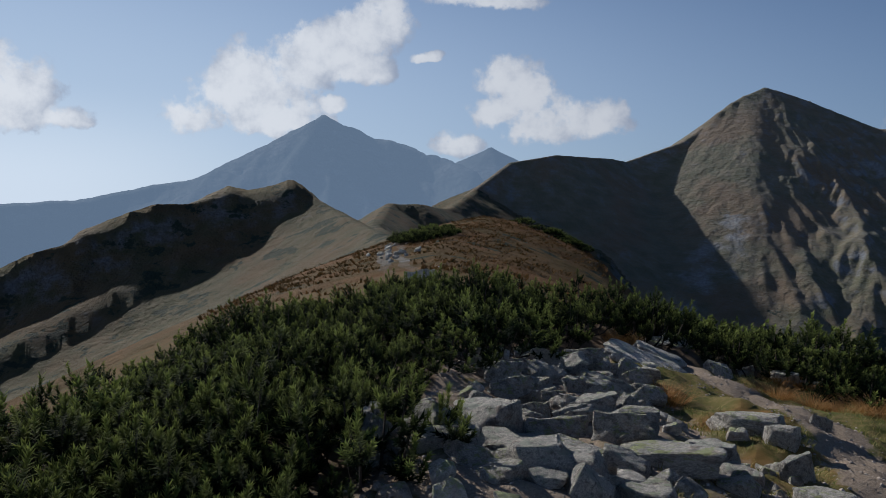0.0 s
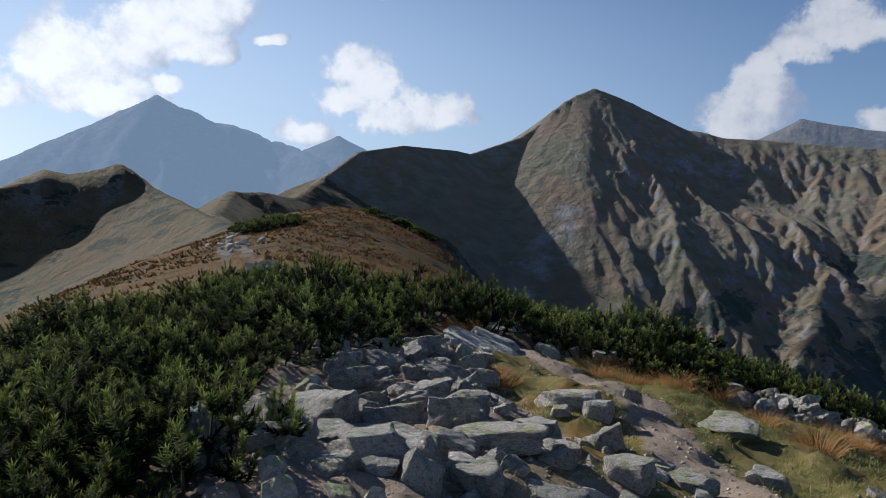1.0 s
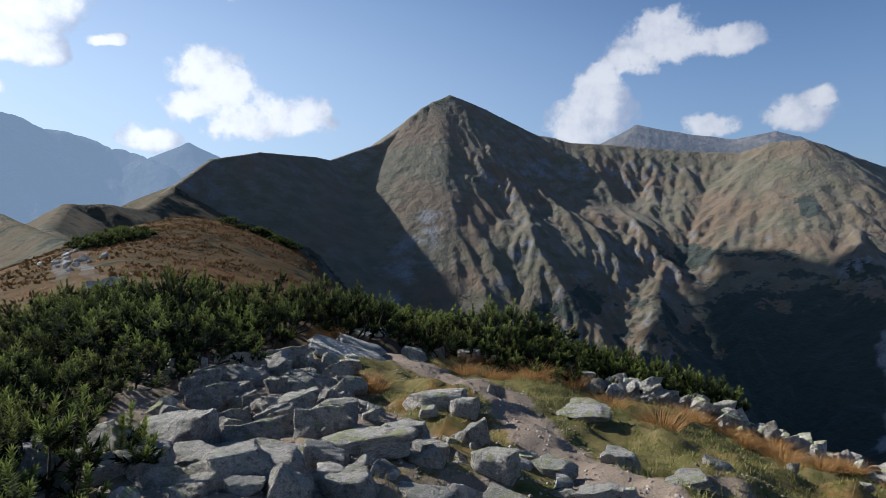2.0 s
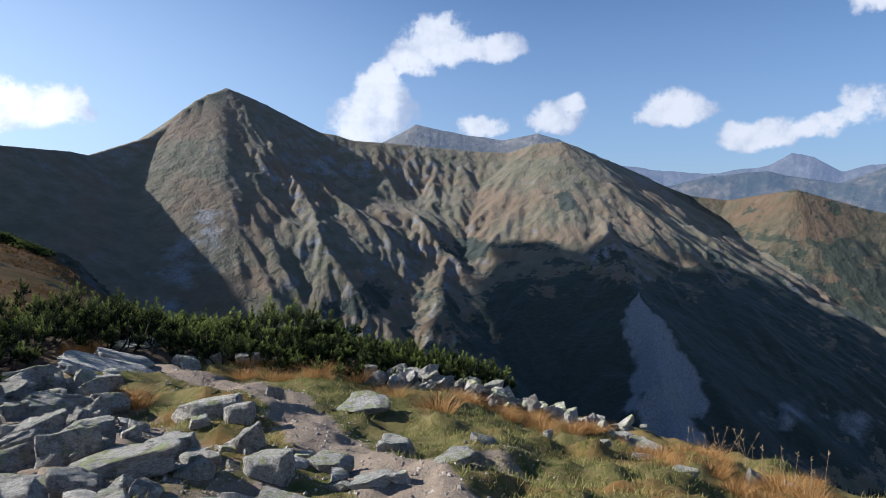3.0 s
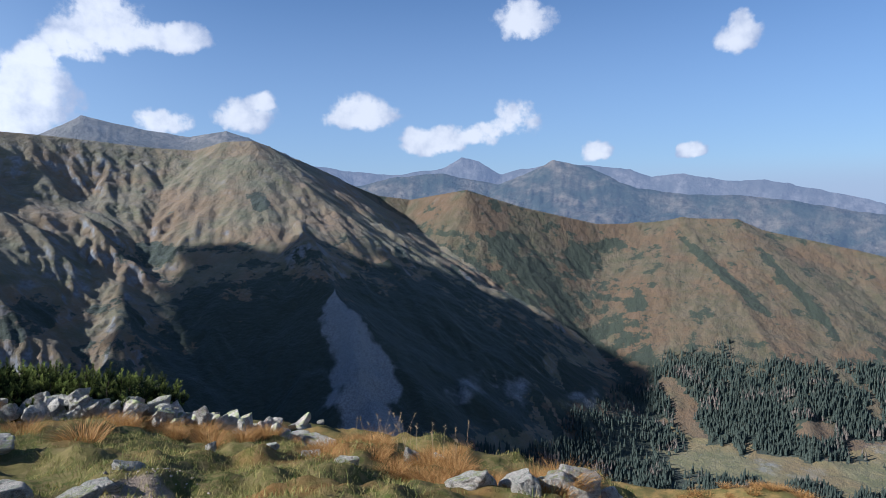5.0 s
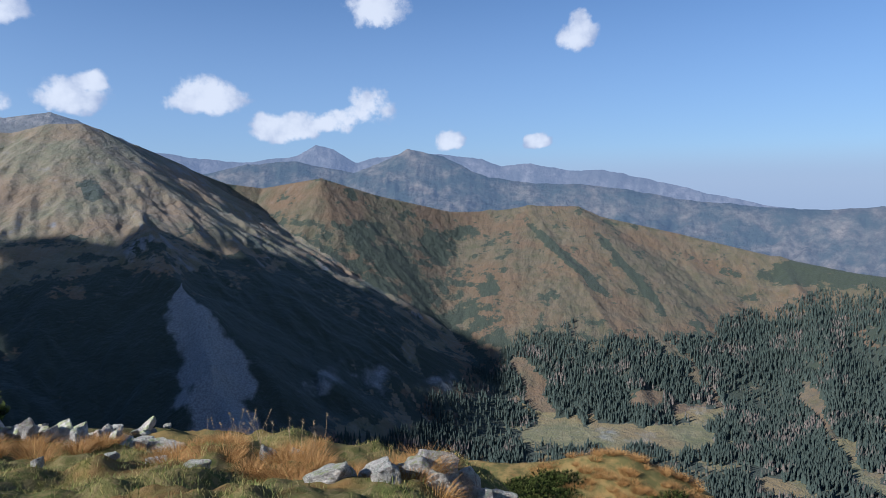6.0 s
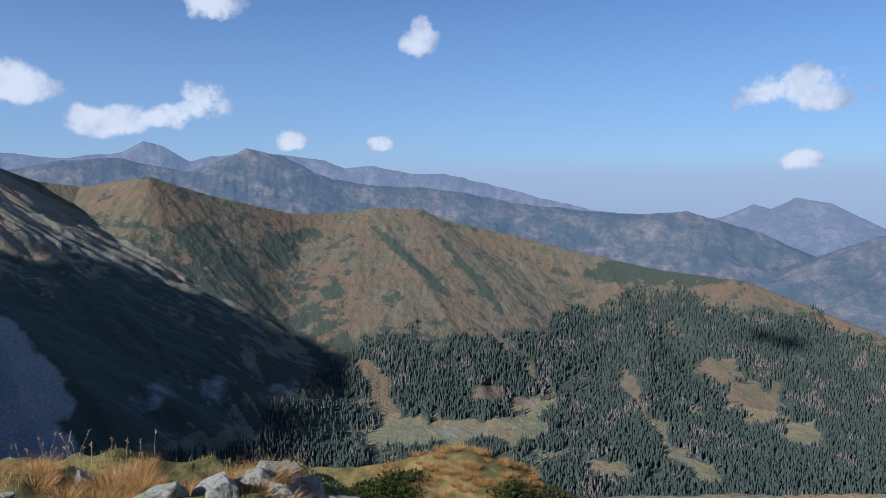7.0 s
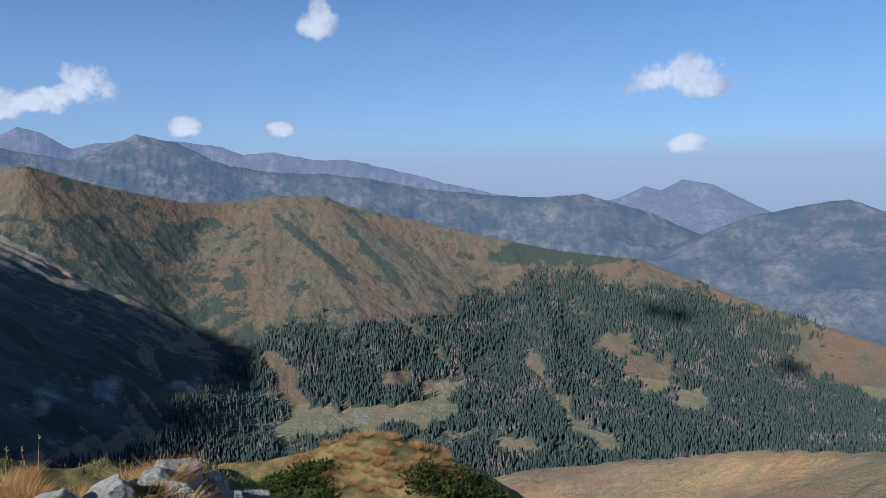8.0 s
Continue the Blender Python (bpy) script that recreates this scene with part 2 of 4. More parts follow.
def falling(bearing, distance, rise, way, fall, length):
    """A straight rib that runs down from a place in the compass direction way."""
    a, w = spot(bearing, distance, rise), radians(way)
    line = []
    for k in range(4):
        d = length * k / 3
        px, py, pz = a[0] + d * math.sin(w + 0.12 * math.sin(2.1 * k)), a[1] + d * math.cos(w), a[2] - fall * d
        r = math.hypot(px, py)
        line.append((math.degrees(math.atan2(px, py)), r, math.degrees(math.atan2(pz - EYE, r))))
    return line


def crest(name, fall, depth, width, line, fall_right=None):
    CRESTS.append((name, fall, depth, width, line, fall_right or fall))


crest("big", 0.72, 7, 75, [(2, 1250, 0.6), (5.8, 1400, 3.55), (9.6, 1460, 4.2), (14.1, 1550, 3.9), (15.3, 1575, 3.65), (19.5, 1680, 5.15),
      (21.1, 1730, 6.25), (22.4, 1770, 7.5), (23.3, 1800, 8.2), (24.2, 1825, 8.7), (25.5, 1860, 9.05)])
crest("big", 0.66, 13, 44, [(25.5, 1860, 9.05), (26.4, 1860, 8.95), (27.2, 1860, 8.65), (28.6, 1855, 8.05), (29.9, 1850, 7.4), (31.7, 1850, 6.5), (33.6, 1850, 5.6), (34.5, 1850, 5.4)])
crest("big", 0.60, 13, 44, [(33.6, 1850, 5.6), (36, 1850, 5.2), (39.3, 1870, 5.0), (43.2, 1885, 4.6), (46.1, 1895, 4.3), (49.1, 1890, 4.15), (51.4, 1860, 4.9), (53.6, 1850, 5.0), (54.8, 1860, 4.6), (57.3, 1900, 3.3), (60.4, 2000, 1.8)])
crest("big", 0.75, 12, 40, falling(50, 1830, 2.6, 208, 0.62, 300))
crest("big", 0.95, 22, 40, [(54.3, 1840, 3.6), (56.3, 1620, -0.9), (58.0, 1380, -3.7)], 0.75)
crest("big", 0.62, 9, 60, [(58.0, 1380, -3.7), (60.0, 1250, -7.6), (62.0, 1080, -13.6), (63.5, 900, -21.0), (65, 760, -30.0)])
crest("big", 0.60, 9, 60, [(37.2, 1790, 3.5), (40.5, 1560, -1.0), (43.6, 1400, -4.4), (43.0, 1180, -9.6), (40.5, 980, -16.0)])
crest("spruce", 0.52, 6, 50, [(59.6, 1990, 1.7), (64.5, 1700, -3.6), (70.5, 1480, -8.4), (75.0, 1300, -13.6), (79.0, 1120, -20.0)])
crest("spruce", 0.78, 10, 70, [(57.2, 1900, 3.2), (60.4, 2000, 1.8), (63.8, 2100, 0.4), (66.7, 2100, 0.0), (71.5, 1980, 0.8), (76.1, 2020, -0.7), (82.5, 2100, -2.2), (86, 2150, -2.2)])
crest("spruce", 0.50, 16, 90, [(86, 2150, -2.2), (89.4, 2150, -1.75), (93.4, 2150, -1.8), (95.4, 2150, -2.7), (101.5, 2150, -4.05), (109, 2100, -5.8),
      (114, 2050, -6.7), (120, 2000, -7.2), (123.2, 2000, -8.3), (127.7, 1950, -9.9), (132, 1900, -11.1), (138, 1850, -12.6), (152, 1900, -15)])
crest("spruce", 0.46, 10, 80, [(89.4, 2150, -1.9), (92.5, 1850, -6.6), (97, 1550, -13), (100, 1300, -19.5)])
crest("spruce", 0.46, 10, 80, [(109, 2100, -5.9), (111.5, 1850, -9.8), (113, 1600, -14), (113, 1350, -19.5)])
crest("rocky", 0.72, 8, 34, [(-11.5, 447, 0.5), (-13, 446, 1.65), (-14.6, 446, 1.1), (-16.4, 445, 0.75),
      (-17.9, 444, 1.15), (-21.2, 441, 0.05), (-23.7, 438, -0.45), (-28.1, 432, -2.2), (-33.9, 424, -5.2), (-50, 400, -14)])
crest("rocky", 0.42, 3, 40, [(-12.4, 446, 1.2), (-11.2, 436, 0.1), (-9.4, 405, -0.7), (-7.0, 340, -2.0), (-4.6, 265, -3.3), (-2.0, 190, -4.4)])
crest("rocky", 0.42, 10, 70, [(-4.4, 330, -3.6), (-6, 600, -2.0), (-4.6, 840, -0.2), (-2.2, 860, -0.15), (0.4, 1000, -0.6), (3, 1300, 1.2), (6, 1600, 3.2)])
crest("front", 0.45, 5, 30, [(150, 230, -21), (138.5, 420, -19.9), (130, 460, -21.3), (122, 510, -23.2), (114, 560, -26)])
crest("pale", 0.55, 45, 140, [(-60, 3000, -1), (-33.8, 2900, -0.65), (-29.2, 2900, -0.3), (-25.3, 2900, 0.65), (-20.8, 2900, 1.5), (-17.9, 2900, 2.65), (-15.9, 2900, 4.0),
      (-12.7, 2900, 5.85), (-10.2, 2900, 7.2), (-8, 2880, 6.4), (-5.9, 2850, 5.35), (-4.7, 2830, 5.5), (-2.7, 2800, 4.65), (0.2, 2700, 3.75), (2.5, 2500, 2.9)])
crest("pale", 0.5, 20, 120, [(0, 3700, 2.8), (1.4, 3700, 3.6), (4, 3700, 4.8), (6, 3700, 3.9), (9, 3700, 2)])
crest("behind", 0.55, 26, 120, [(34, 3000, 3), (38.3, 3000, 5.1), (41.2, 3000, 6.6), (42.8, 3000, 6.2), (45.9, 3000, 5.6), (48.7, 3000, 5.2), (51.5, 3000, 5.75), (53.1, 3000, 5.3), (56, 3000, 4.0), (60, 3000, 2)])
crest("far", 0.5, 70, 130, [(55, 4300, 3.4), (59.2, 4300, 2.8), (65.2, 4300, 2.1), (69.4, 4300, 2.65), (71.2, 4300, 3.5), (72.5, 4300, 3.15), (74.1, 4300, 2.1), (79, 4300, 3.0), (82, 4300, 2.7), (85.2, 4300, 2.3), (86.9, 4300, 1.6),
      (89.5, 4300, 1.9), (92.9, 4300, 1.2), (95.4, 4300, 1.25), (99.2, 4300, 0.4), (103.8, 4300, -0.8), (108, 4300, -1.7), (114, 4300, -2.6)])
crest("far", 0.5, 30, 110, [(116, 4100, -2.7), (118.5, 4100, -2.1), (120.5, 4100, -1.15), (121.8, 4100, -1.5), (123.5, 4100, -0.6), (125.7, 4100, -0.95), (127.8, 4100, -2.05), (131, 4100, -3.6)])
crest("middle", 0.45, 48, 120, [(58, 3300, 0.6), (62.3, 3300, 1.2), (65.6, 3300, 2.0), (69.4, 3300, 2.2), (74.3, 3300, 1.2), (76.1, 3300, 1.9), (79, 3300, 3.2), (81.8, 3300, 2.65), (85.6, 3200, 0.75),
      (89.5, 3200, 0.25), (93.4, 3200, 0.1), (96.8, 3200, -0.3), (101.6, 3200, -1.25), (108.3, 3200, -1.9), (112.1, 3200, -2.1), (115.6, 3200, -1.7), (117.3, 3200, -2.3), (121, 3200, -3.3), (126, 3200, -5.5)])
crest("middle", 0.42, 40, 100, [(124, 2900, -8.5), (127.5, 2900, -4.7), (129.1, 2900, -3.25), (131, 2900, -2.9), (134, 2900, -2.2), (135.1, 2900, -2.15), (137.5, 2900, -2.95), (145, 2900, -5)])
KINDS = ["own", "floor"] + sorted({c[0] for c in CRESTS})


def smooth_max(a, b, k):
    t = np.clip(0.5 + 0.5 * (a - b) / k, 0, 1)
    return b * (1 - t) + a * t + k * t * (1 - t)


def summit_height(x, y):
    """The broad summit ridge that we stand on: gently rounded, falling off on both sides."""
    crest_y = np.interp(y, [-400, -60, -10, 0, 12, 25, 60, 100, 130, 180, 300, 420], [-150, -9, -0.7, 0, -0.35, -2.1, -2.8, -1.4, -0.7, -6, -21, -40])
    middle = np.interp(y, [-60, 0, 25, 60, 130, 300], [0, 0, 0.4, -1.0, 8.6, -20])
    a = x - middle
    right, left = np.maximum(a, 0), np.maximum(-a, 0)
    fall = lambda d, k0, k1, end: np.where(d < end, k0 * d + k1 * d * d, k0 * end + k1 * end * end + (k0 + 2 * k1 * end) * (d - end))
    rim = np.interp(y, [-7, -2.6, -0.5, 1, 5, 9], [3.5, 6.0, 8.5, 9.0, 12.0, 18.0])
    past = np.maximum(a - rim, 0)
    swing = np.degrees(np.arctan2(x, y))
    risen = np.clip((107 - swing) / 4, 0, 1) * np.clip((x - 10) / 4, 0, 1)
    hollow = 0.19 * np.clip(x - 3.3, 0, 14) * (1 - risen) * np.clip((0.6 - y) / 1.2, 0, 1)
    knoll = (-13.6 - np.where(y > -4.4, 0.0, 0.045) * (y + 4.4) ** 2 - np.where(x < 36, 0.004 * (x - 36) ** 2, 0.62 * (x - 36)) - 0.3 * np.maximum(27 - x, 0)
             - 0.35 * np.maximum(y - 4, 0) + 0.8 * np.exp(-((y + 4.6) / 3.0) ** 2 - ((x - 37) / 4.0) ** 2))
    hollow = hollow + 0.22 * np.clip(x - 9, 0, 9) * np.clip((3.4 - y) / 1.6, 0, 1) * np.clip((y + 0.6) / 1.2, 0, 1)
    own = crest_y - hollow - np.interp(y, [-6, -1, 3], [0.6, 0.4, 0.25]) * past * past / (past + 3.0) - fall(right, 0.12, 0.0105, 23) - fall(left, 0.17, np.interp(y, [14, 40], [0.016, 0.006]), 28)
    return smooth_max(knoll, own, 2.0)


def run_of(line, x, y):
    """For each segment of a crest: distance to it, height of its nearest point, and on which side it is passed."""
    pts = [spot(*p) for p in line]
    for a, b in zip(pts, pts[1:]):
        ex, ey = b[0] - a[0], b[1] - a[1]
        t = np.clip(((x - a[0]) * ex + (y - a[1]) * ey) / (ex * ex + ey * ey), 0, 1)
        yield np.hypot(x - a[0] - t * ex, y - a[1] - t * ey), a[2] + t * (b[2] - a[2]), (x - a[0]) * ey - (y - a[1]) * ex > 0


def land(x, y):
    """Height of the land at arrays x, y, and the number of the kind that forms it."""
    h = summit_height(x, y)
    kind = np.zeros(h.shape, int)
    r = np.hypot(x, y)
    floor_h = -470 - 40 * (rough(x / 500, y / 500, 3) - 0.5) - 0.01 * (r - 1200)
    kind = np.where(floor_h > h, 1, kind)
    h = np.where(np.abs(h - floor_h) < 60, np.logaddexp(h / 15, floor_h / 15) * 15, np.maximum(h, floor_h))
    for name, fall_left, depth, width, line, fall_right in CRESTS:
        z, best = np.full(h.shape, -1e9), np.full(h.shape, 1e9)
        for d, top, right in run_of(line, x, y):
            fall = np.where(right, fall_right, fall_left)
            beyond = np.maximum(d - 250, 0) * (0.6 if name in ("rocky", "front") else 0.0)
            z = np.maximum(z, top - beyond - np.maximum(d * fall * (1.0 + 0.25 * np.exp(-d / 150)) - 0.075 * fall * width, 0))
            best = np.minimum(best, d)
        hot = z > h - depth - 40
        if not hot.any():
            continue
        if name in ("big", "spruce"):
            kind[z > h] = KINDS.index(name)
            h = np.where(hot, smooth_max(z, h, 26.0), h)
            continue
        d, px, py = best[hot], x[hot], y[hot]
        a, b = spot(*line[0]), spot(*line[-1])
        ex, ey = b[0] - a[0], b[1] - a[1]
        along, down = (px * ex + py * ey) / math.hypot(ex, ey), (px * ey - py * ex) / math.hypot(ex, ey)
        bend = 1.3 * (rough(px / (width * 5), py / (width * 5), 3) - 0.5)
        cut = ribs(along / width + bend + d / (width * 1.9), down / (width * 4.0) + 7.0 + bend) * depth * np.clip(d / (width * 1.5), 0, 1)
        ragged = 0.15 if name == "front" else 0.5
        cut = cut + ribs(along / (width * 0.42) + 2.0 * bend + d / (width * 0.75), down / (width * 1.6) + 3.0 + bend, 3) * depth * 0.3 * np.clip(d / width, 0, 1)
        crag = (rough(px / (width * 0.8), py / (width * 0.8), 6, 0.70) - 0.5) * depth * 0.8 * np.clip(d / 25, ragged, 1)
        z[hot] += crag - cut
        kind[z > h] = KINDS.index(name)
        gap = np.clip(np.abs(z - h) / 6.0, 0, 30)
        h = np.maximum(z, h) + 1.8 * np.exp(-gap) * hot
    return h, kind


# ---- gullies and ribs that water has cut into the massif, down its slopes ----
CELL, WEST, SOUTH = 5.0, -60.0, -1760.0


def runnels(x, y, gx, gy, size, seed):
    """Ribs (1) and gullies (-1) about size apart that run down the slope whose gradient is given."""
    steep = np.hypot(gx, gy) + 1e-6
    px, py = -gy / steep, gx / steep
    u, v = x / size, y / size
    i, j = np.floor(u).astype(int), np.floor(v).astype(int)
    c, s = np.zeros_like(u), np.zeros_like(u)
    for di in (-1, 0, 1):
        for dj in (-1, 0, 1):
            a, b = (i + di + 31 * seed) % 256, (j + dj + 57 * seed) % 256
            qx, qy = u - (i + di + 0.15 + 0.7 * LATTICE[a, b]), v - (j + dj + 0.15 + 0.7 * LATTICE[b, a])
            w = np.exp(-2.4 * (qx * qx + qy * qy))
            phase = 6.2832 * (qx * px + qy * py)
            c += w * np.cos(phase)
            s += w * np.sin(phase)
    swell = c / np.sqrt(c * c + s * s + 1e-4)
    return 0.6 * (1 - 2 * np.sqrt(np.clip(0.5 - 0.5 * swell, 0, 1))) + 0.4 * swell


def soften(a, times):
    for k in range(times):
        for axis in (0, 1):
            a = 0.5 * a + 0.25 * (np.roll(a, 1, axis) + np.roll(a, -1, axis))
    return a


def carve():
    """What the gullies take from and the ribs add to the smooth massif, on a square grid."""
    xs, ys = np.arange(WEST, 2330, CELL), np.arange(SOUTH, 2200, CELL)
    x, y = np.meshgrid(xs, ys, indexing="ij")
    base, kind = land(x, y)
    off = np.full(x.shape, 1e9)
    for name, _, _, _, line, _ in CRESTS:
        if name in ("big", "spruce") and len(line) > 7:
            for d, _, _ in run_of(line, x, y):
                off = np.minimum(off, d)
    away = np.clip((off - 12) / 130, 0, 1)
    high = soften(np.where(kind == KINDS.index("big"), 1.0, np.where(kind == KINDS.index("spruce"), 0.42, 0.1)) * (np.hypot(x, y) > 560), 12)
    bearing = np.degrees(np.arctan2(x, y))
    high = high * np.interp(bearing, [15, 25, 31, 40, 46, 58, 66], [0.06, 0.16, 1.0, 0.95, 0.6, 0.5, 0.7])
    h = base + (rough(x / 330 + 5, y / 330 + 5, 4) - 0.5) * 70 * away * high
    for k, (size, amp) in enumerate(((185, 9.0), (92, 5.5), (46, 3.8), (23, 3.0))):
        slope_x, slope_y = np.gradient(soften(h, (14, 10, 7, 5)[k]), CELL)
        steep = np.clip(np.hypot(slope_x, slope_y) / 0.55, 0, 1.3)
        near = away if k < 2 else np.clip(0.25 + away * 1.5, 0, 1)
        patchy = np.clip(0.25 + 2.2 * (rough(x / 260 + 9 * k, y / 260 + 3, 3) - 0.3), 0.15, 1.25)
        h = h + runnels(x, y, slope_x, slope_y, size, k + 1) * amp * steep * high * near * patchy
    h = h + (rough(x / 30, y / 30, 3, 0.7) - 0.5) * 9.0 * high * np.clip(0.1 + away, 0, 1)
    return h - base


CARVED = carve()


def relief(x, y):
    """The carved relief at arrays x, y, between the nodes of its grid."""
    u = np.clip((x - WEST) / CELL, 0, CARVED.shape[0] - 1.001)
    v = np.clip((y - SOUTH) / CELL, 0, CARVED.shape[1] - 1.001)
    i, j = u.astype(int), v.astype(int)
    a, b = u - i, v - j
    value = (CARVED[i, j] * (1 - a) + CARVED[i + 1, j] * a) * (1 - b) + (CARVED[i, j + 1] * (1 - a) + CARVED[i + 1, j + 1] * a) * b
    r = np.hypot(x, y)
    return value * np.clip((2320 - r) / 60, 0, 1) * np.clip((r - 500) / 60, 0, 1)


def sheet(bearings, radii):
    """Places, heights and faces of a fan-shaped grid round the first eye."""
    b, r = np.meshgrid(np.radians(bearings), radii)
    x, y = (r * np.sin(b)).ravel(), (r * np.cos(b)).ravel()
    n, m = len(bearings), len(radii)
    k = (np.arange(m - 1)[:, None] * n + np.arange(n - 1)[None, :]).ravel()
    return x, y, np.stack((k, k + 1, k + n + 1, k + n), 1)


def mesh_of(name, verts, faces, material, smooth=True, values=None):
    """One mesh object from arrays, with point attributes."""
    used, faces = np.unique(faces, return_inverse=True) if len(faces) else (np.arange(0), faces)
    faces = faces.reshape(-1, 4)
    me = bpy.data.meshes.new(name)
    me.vertices.add(len(used))
    me.vertices.foreach_set("co", verts[used].astype(np.float32).ravel())
    me.loops.add(faces.size)
    me.loops.foreach_set("vertex_index", faces.astype(np.int32).ravel())
    me.polygons.add(len(faces))
    me.polygons.foreach_set("loop_start", np.arange(0, faces.size, 4, dtype=np.int32))
    me.polygons.foreach_set("use_smooth", np.full(len(faces), smooth))
    for key, value in (values or {}).items():
        me.attributes.new(key, "FLOAT", "POINT").data.foreach_set("value", value[used].astype(np.float32))
    me.materials.append(material)
    me.update(calc_edges=True)
    return new(name, me)


LAND_TAGS = {
    "own": ("ground_ridge", "rust-brown grassy ridge carrying a worn footpath", "hill", "front"),
    "floor": ("valley_floor", "shaded valley floor with meadows and spruce forest", "valley", "floor"),
    "big": ("mountain", "steep granite peak with gullied brown-grey flanks", "mountain", "big"),
    "spruce": ("forested_mountain", "ochre grassy mountainside with dwarf pine and spruce", "mountain", "spruce"),
    "rocky": ("rocky_hill", "brown grassy hill with a dark rocky crest", "hill", "rocky"),
    "front": ("grassy_spur", "brown grassy spur below the summit", "hill", "spur"),
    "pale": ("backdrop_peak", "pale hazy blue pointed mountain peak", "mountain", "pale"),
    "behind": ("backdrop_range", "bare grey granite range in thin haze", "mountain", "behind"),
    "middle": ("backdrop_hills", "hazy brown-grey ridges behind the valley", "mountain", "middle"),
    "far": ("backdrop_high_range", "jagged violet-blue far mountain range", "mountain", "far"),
}
NEAR = 42.0


def tree_line(b):
    """The angle under the horizon at which the forest begins."""
    return np.interp(b, [60, 74, 80, 84, 87, 90, 94.7, 100, 106.8, 114, 125, 132, 146], [-24, -21.5, -19.5, -16.5, -12.8, -12.1, -11.9, -12.9, -9.8, -8.5, -9.5, -11.6, -13])


def clearings(b, e):
    """1 in the meadows and cut strips of the forest, 0 outside."""
    b = b + 3.0 * (rough(b * 0.45 + 4, e * 0.6 + 40, 4) - 0.5)
    e = e + 1.5 * (rough(b * 0.5 + 30, e * 0.7 + 14, 4) - 0.5)
    wob = 1.6 * (rough(b * 1.3 + 4, e * 1.9 + 40, 4) - 0.5)
    spots = [(92.2, -21.0, 3.4, 0.9), (97, -20.6, 4.2, 1.2), (101.5, -20.5, 3.2, 1.2), (103, -18.4, 2.0, 1.0), (118.6, -14.4, 1.2, 1.3), (121.2, -16.4, 2.2, 1.5), (124.6, -18.4, 1.8, 0.8), (137.5, -13.2, 4.6, 2.6),
             (110.0, -22.8, 2.2, 0.8), (99.5, -17.4, 0.9, 0.6)]
    strips = [(110.8, -15.2, 114.6, -20.6, 0.55), (114.6, -20.6, 118.2, -23.0, 1.0), (98.8, -10.8, 105.4, -18.2, 0.4), (88.5, -14.6, 91.5, -20.5, 0.8), (118.0, -13.4, 121.0, -15.5, 0.4)]
    found = np.zeros_like(b)
    for b0, e0, w, h in spots:
        found = np.maximum(found, 1.25 - np.hypot((b - b0) / w, (e - e0) / h) + wob)
    for b0, e0, b1, e1, w in strips:
        t = (e - e0) / (e1 - e0)
        found = np.maximum(found, np.where((t > 0) & (t < 1), 1.25 - np.abs(b - b0 - (b1 - b0) * t) / w + wob, 0))
    return np.clip(found, 0, 1)


RINGS = np.unique(np.concatenate((np.geomspace(NEAR, 470, 96), np.linspace(478, 1190, 76), np.linspace(1195, 2200, 190), np.linspace(2260, 4900, 40),
                                  [2500, 2700, 2850, 2900, 3000, 3200, 3300, 3700, 4100, 4300])))


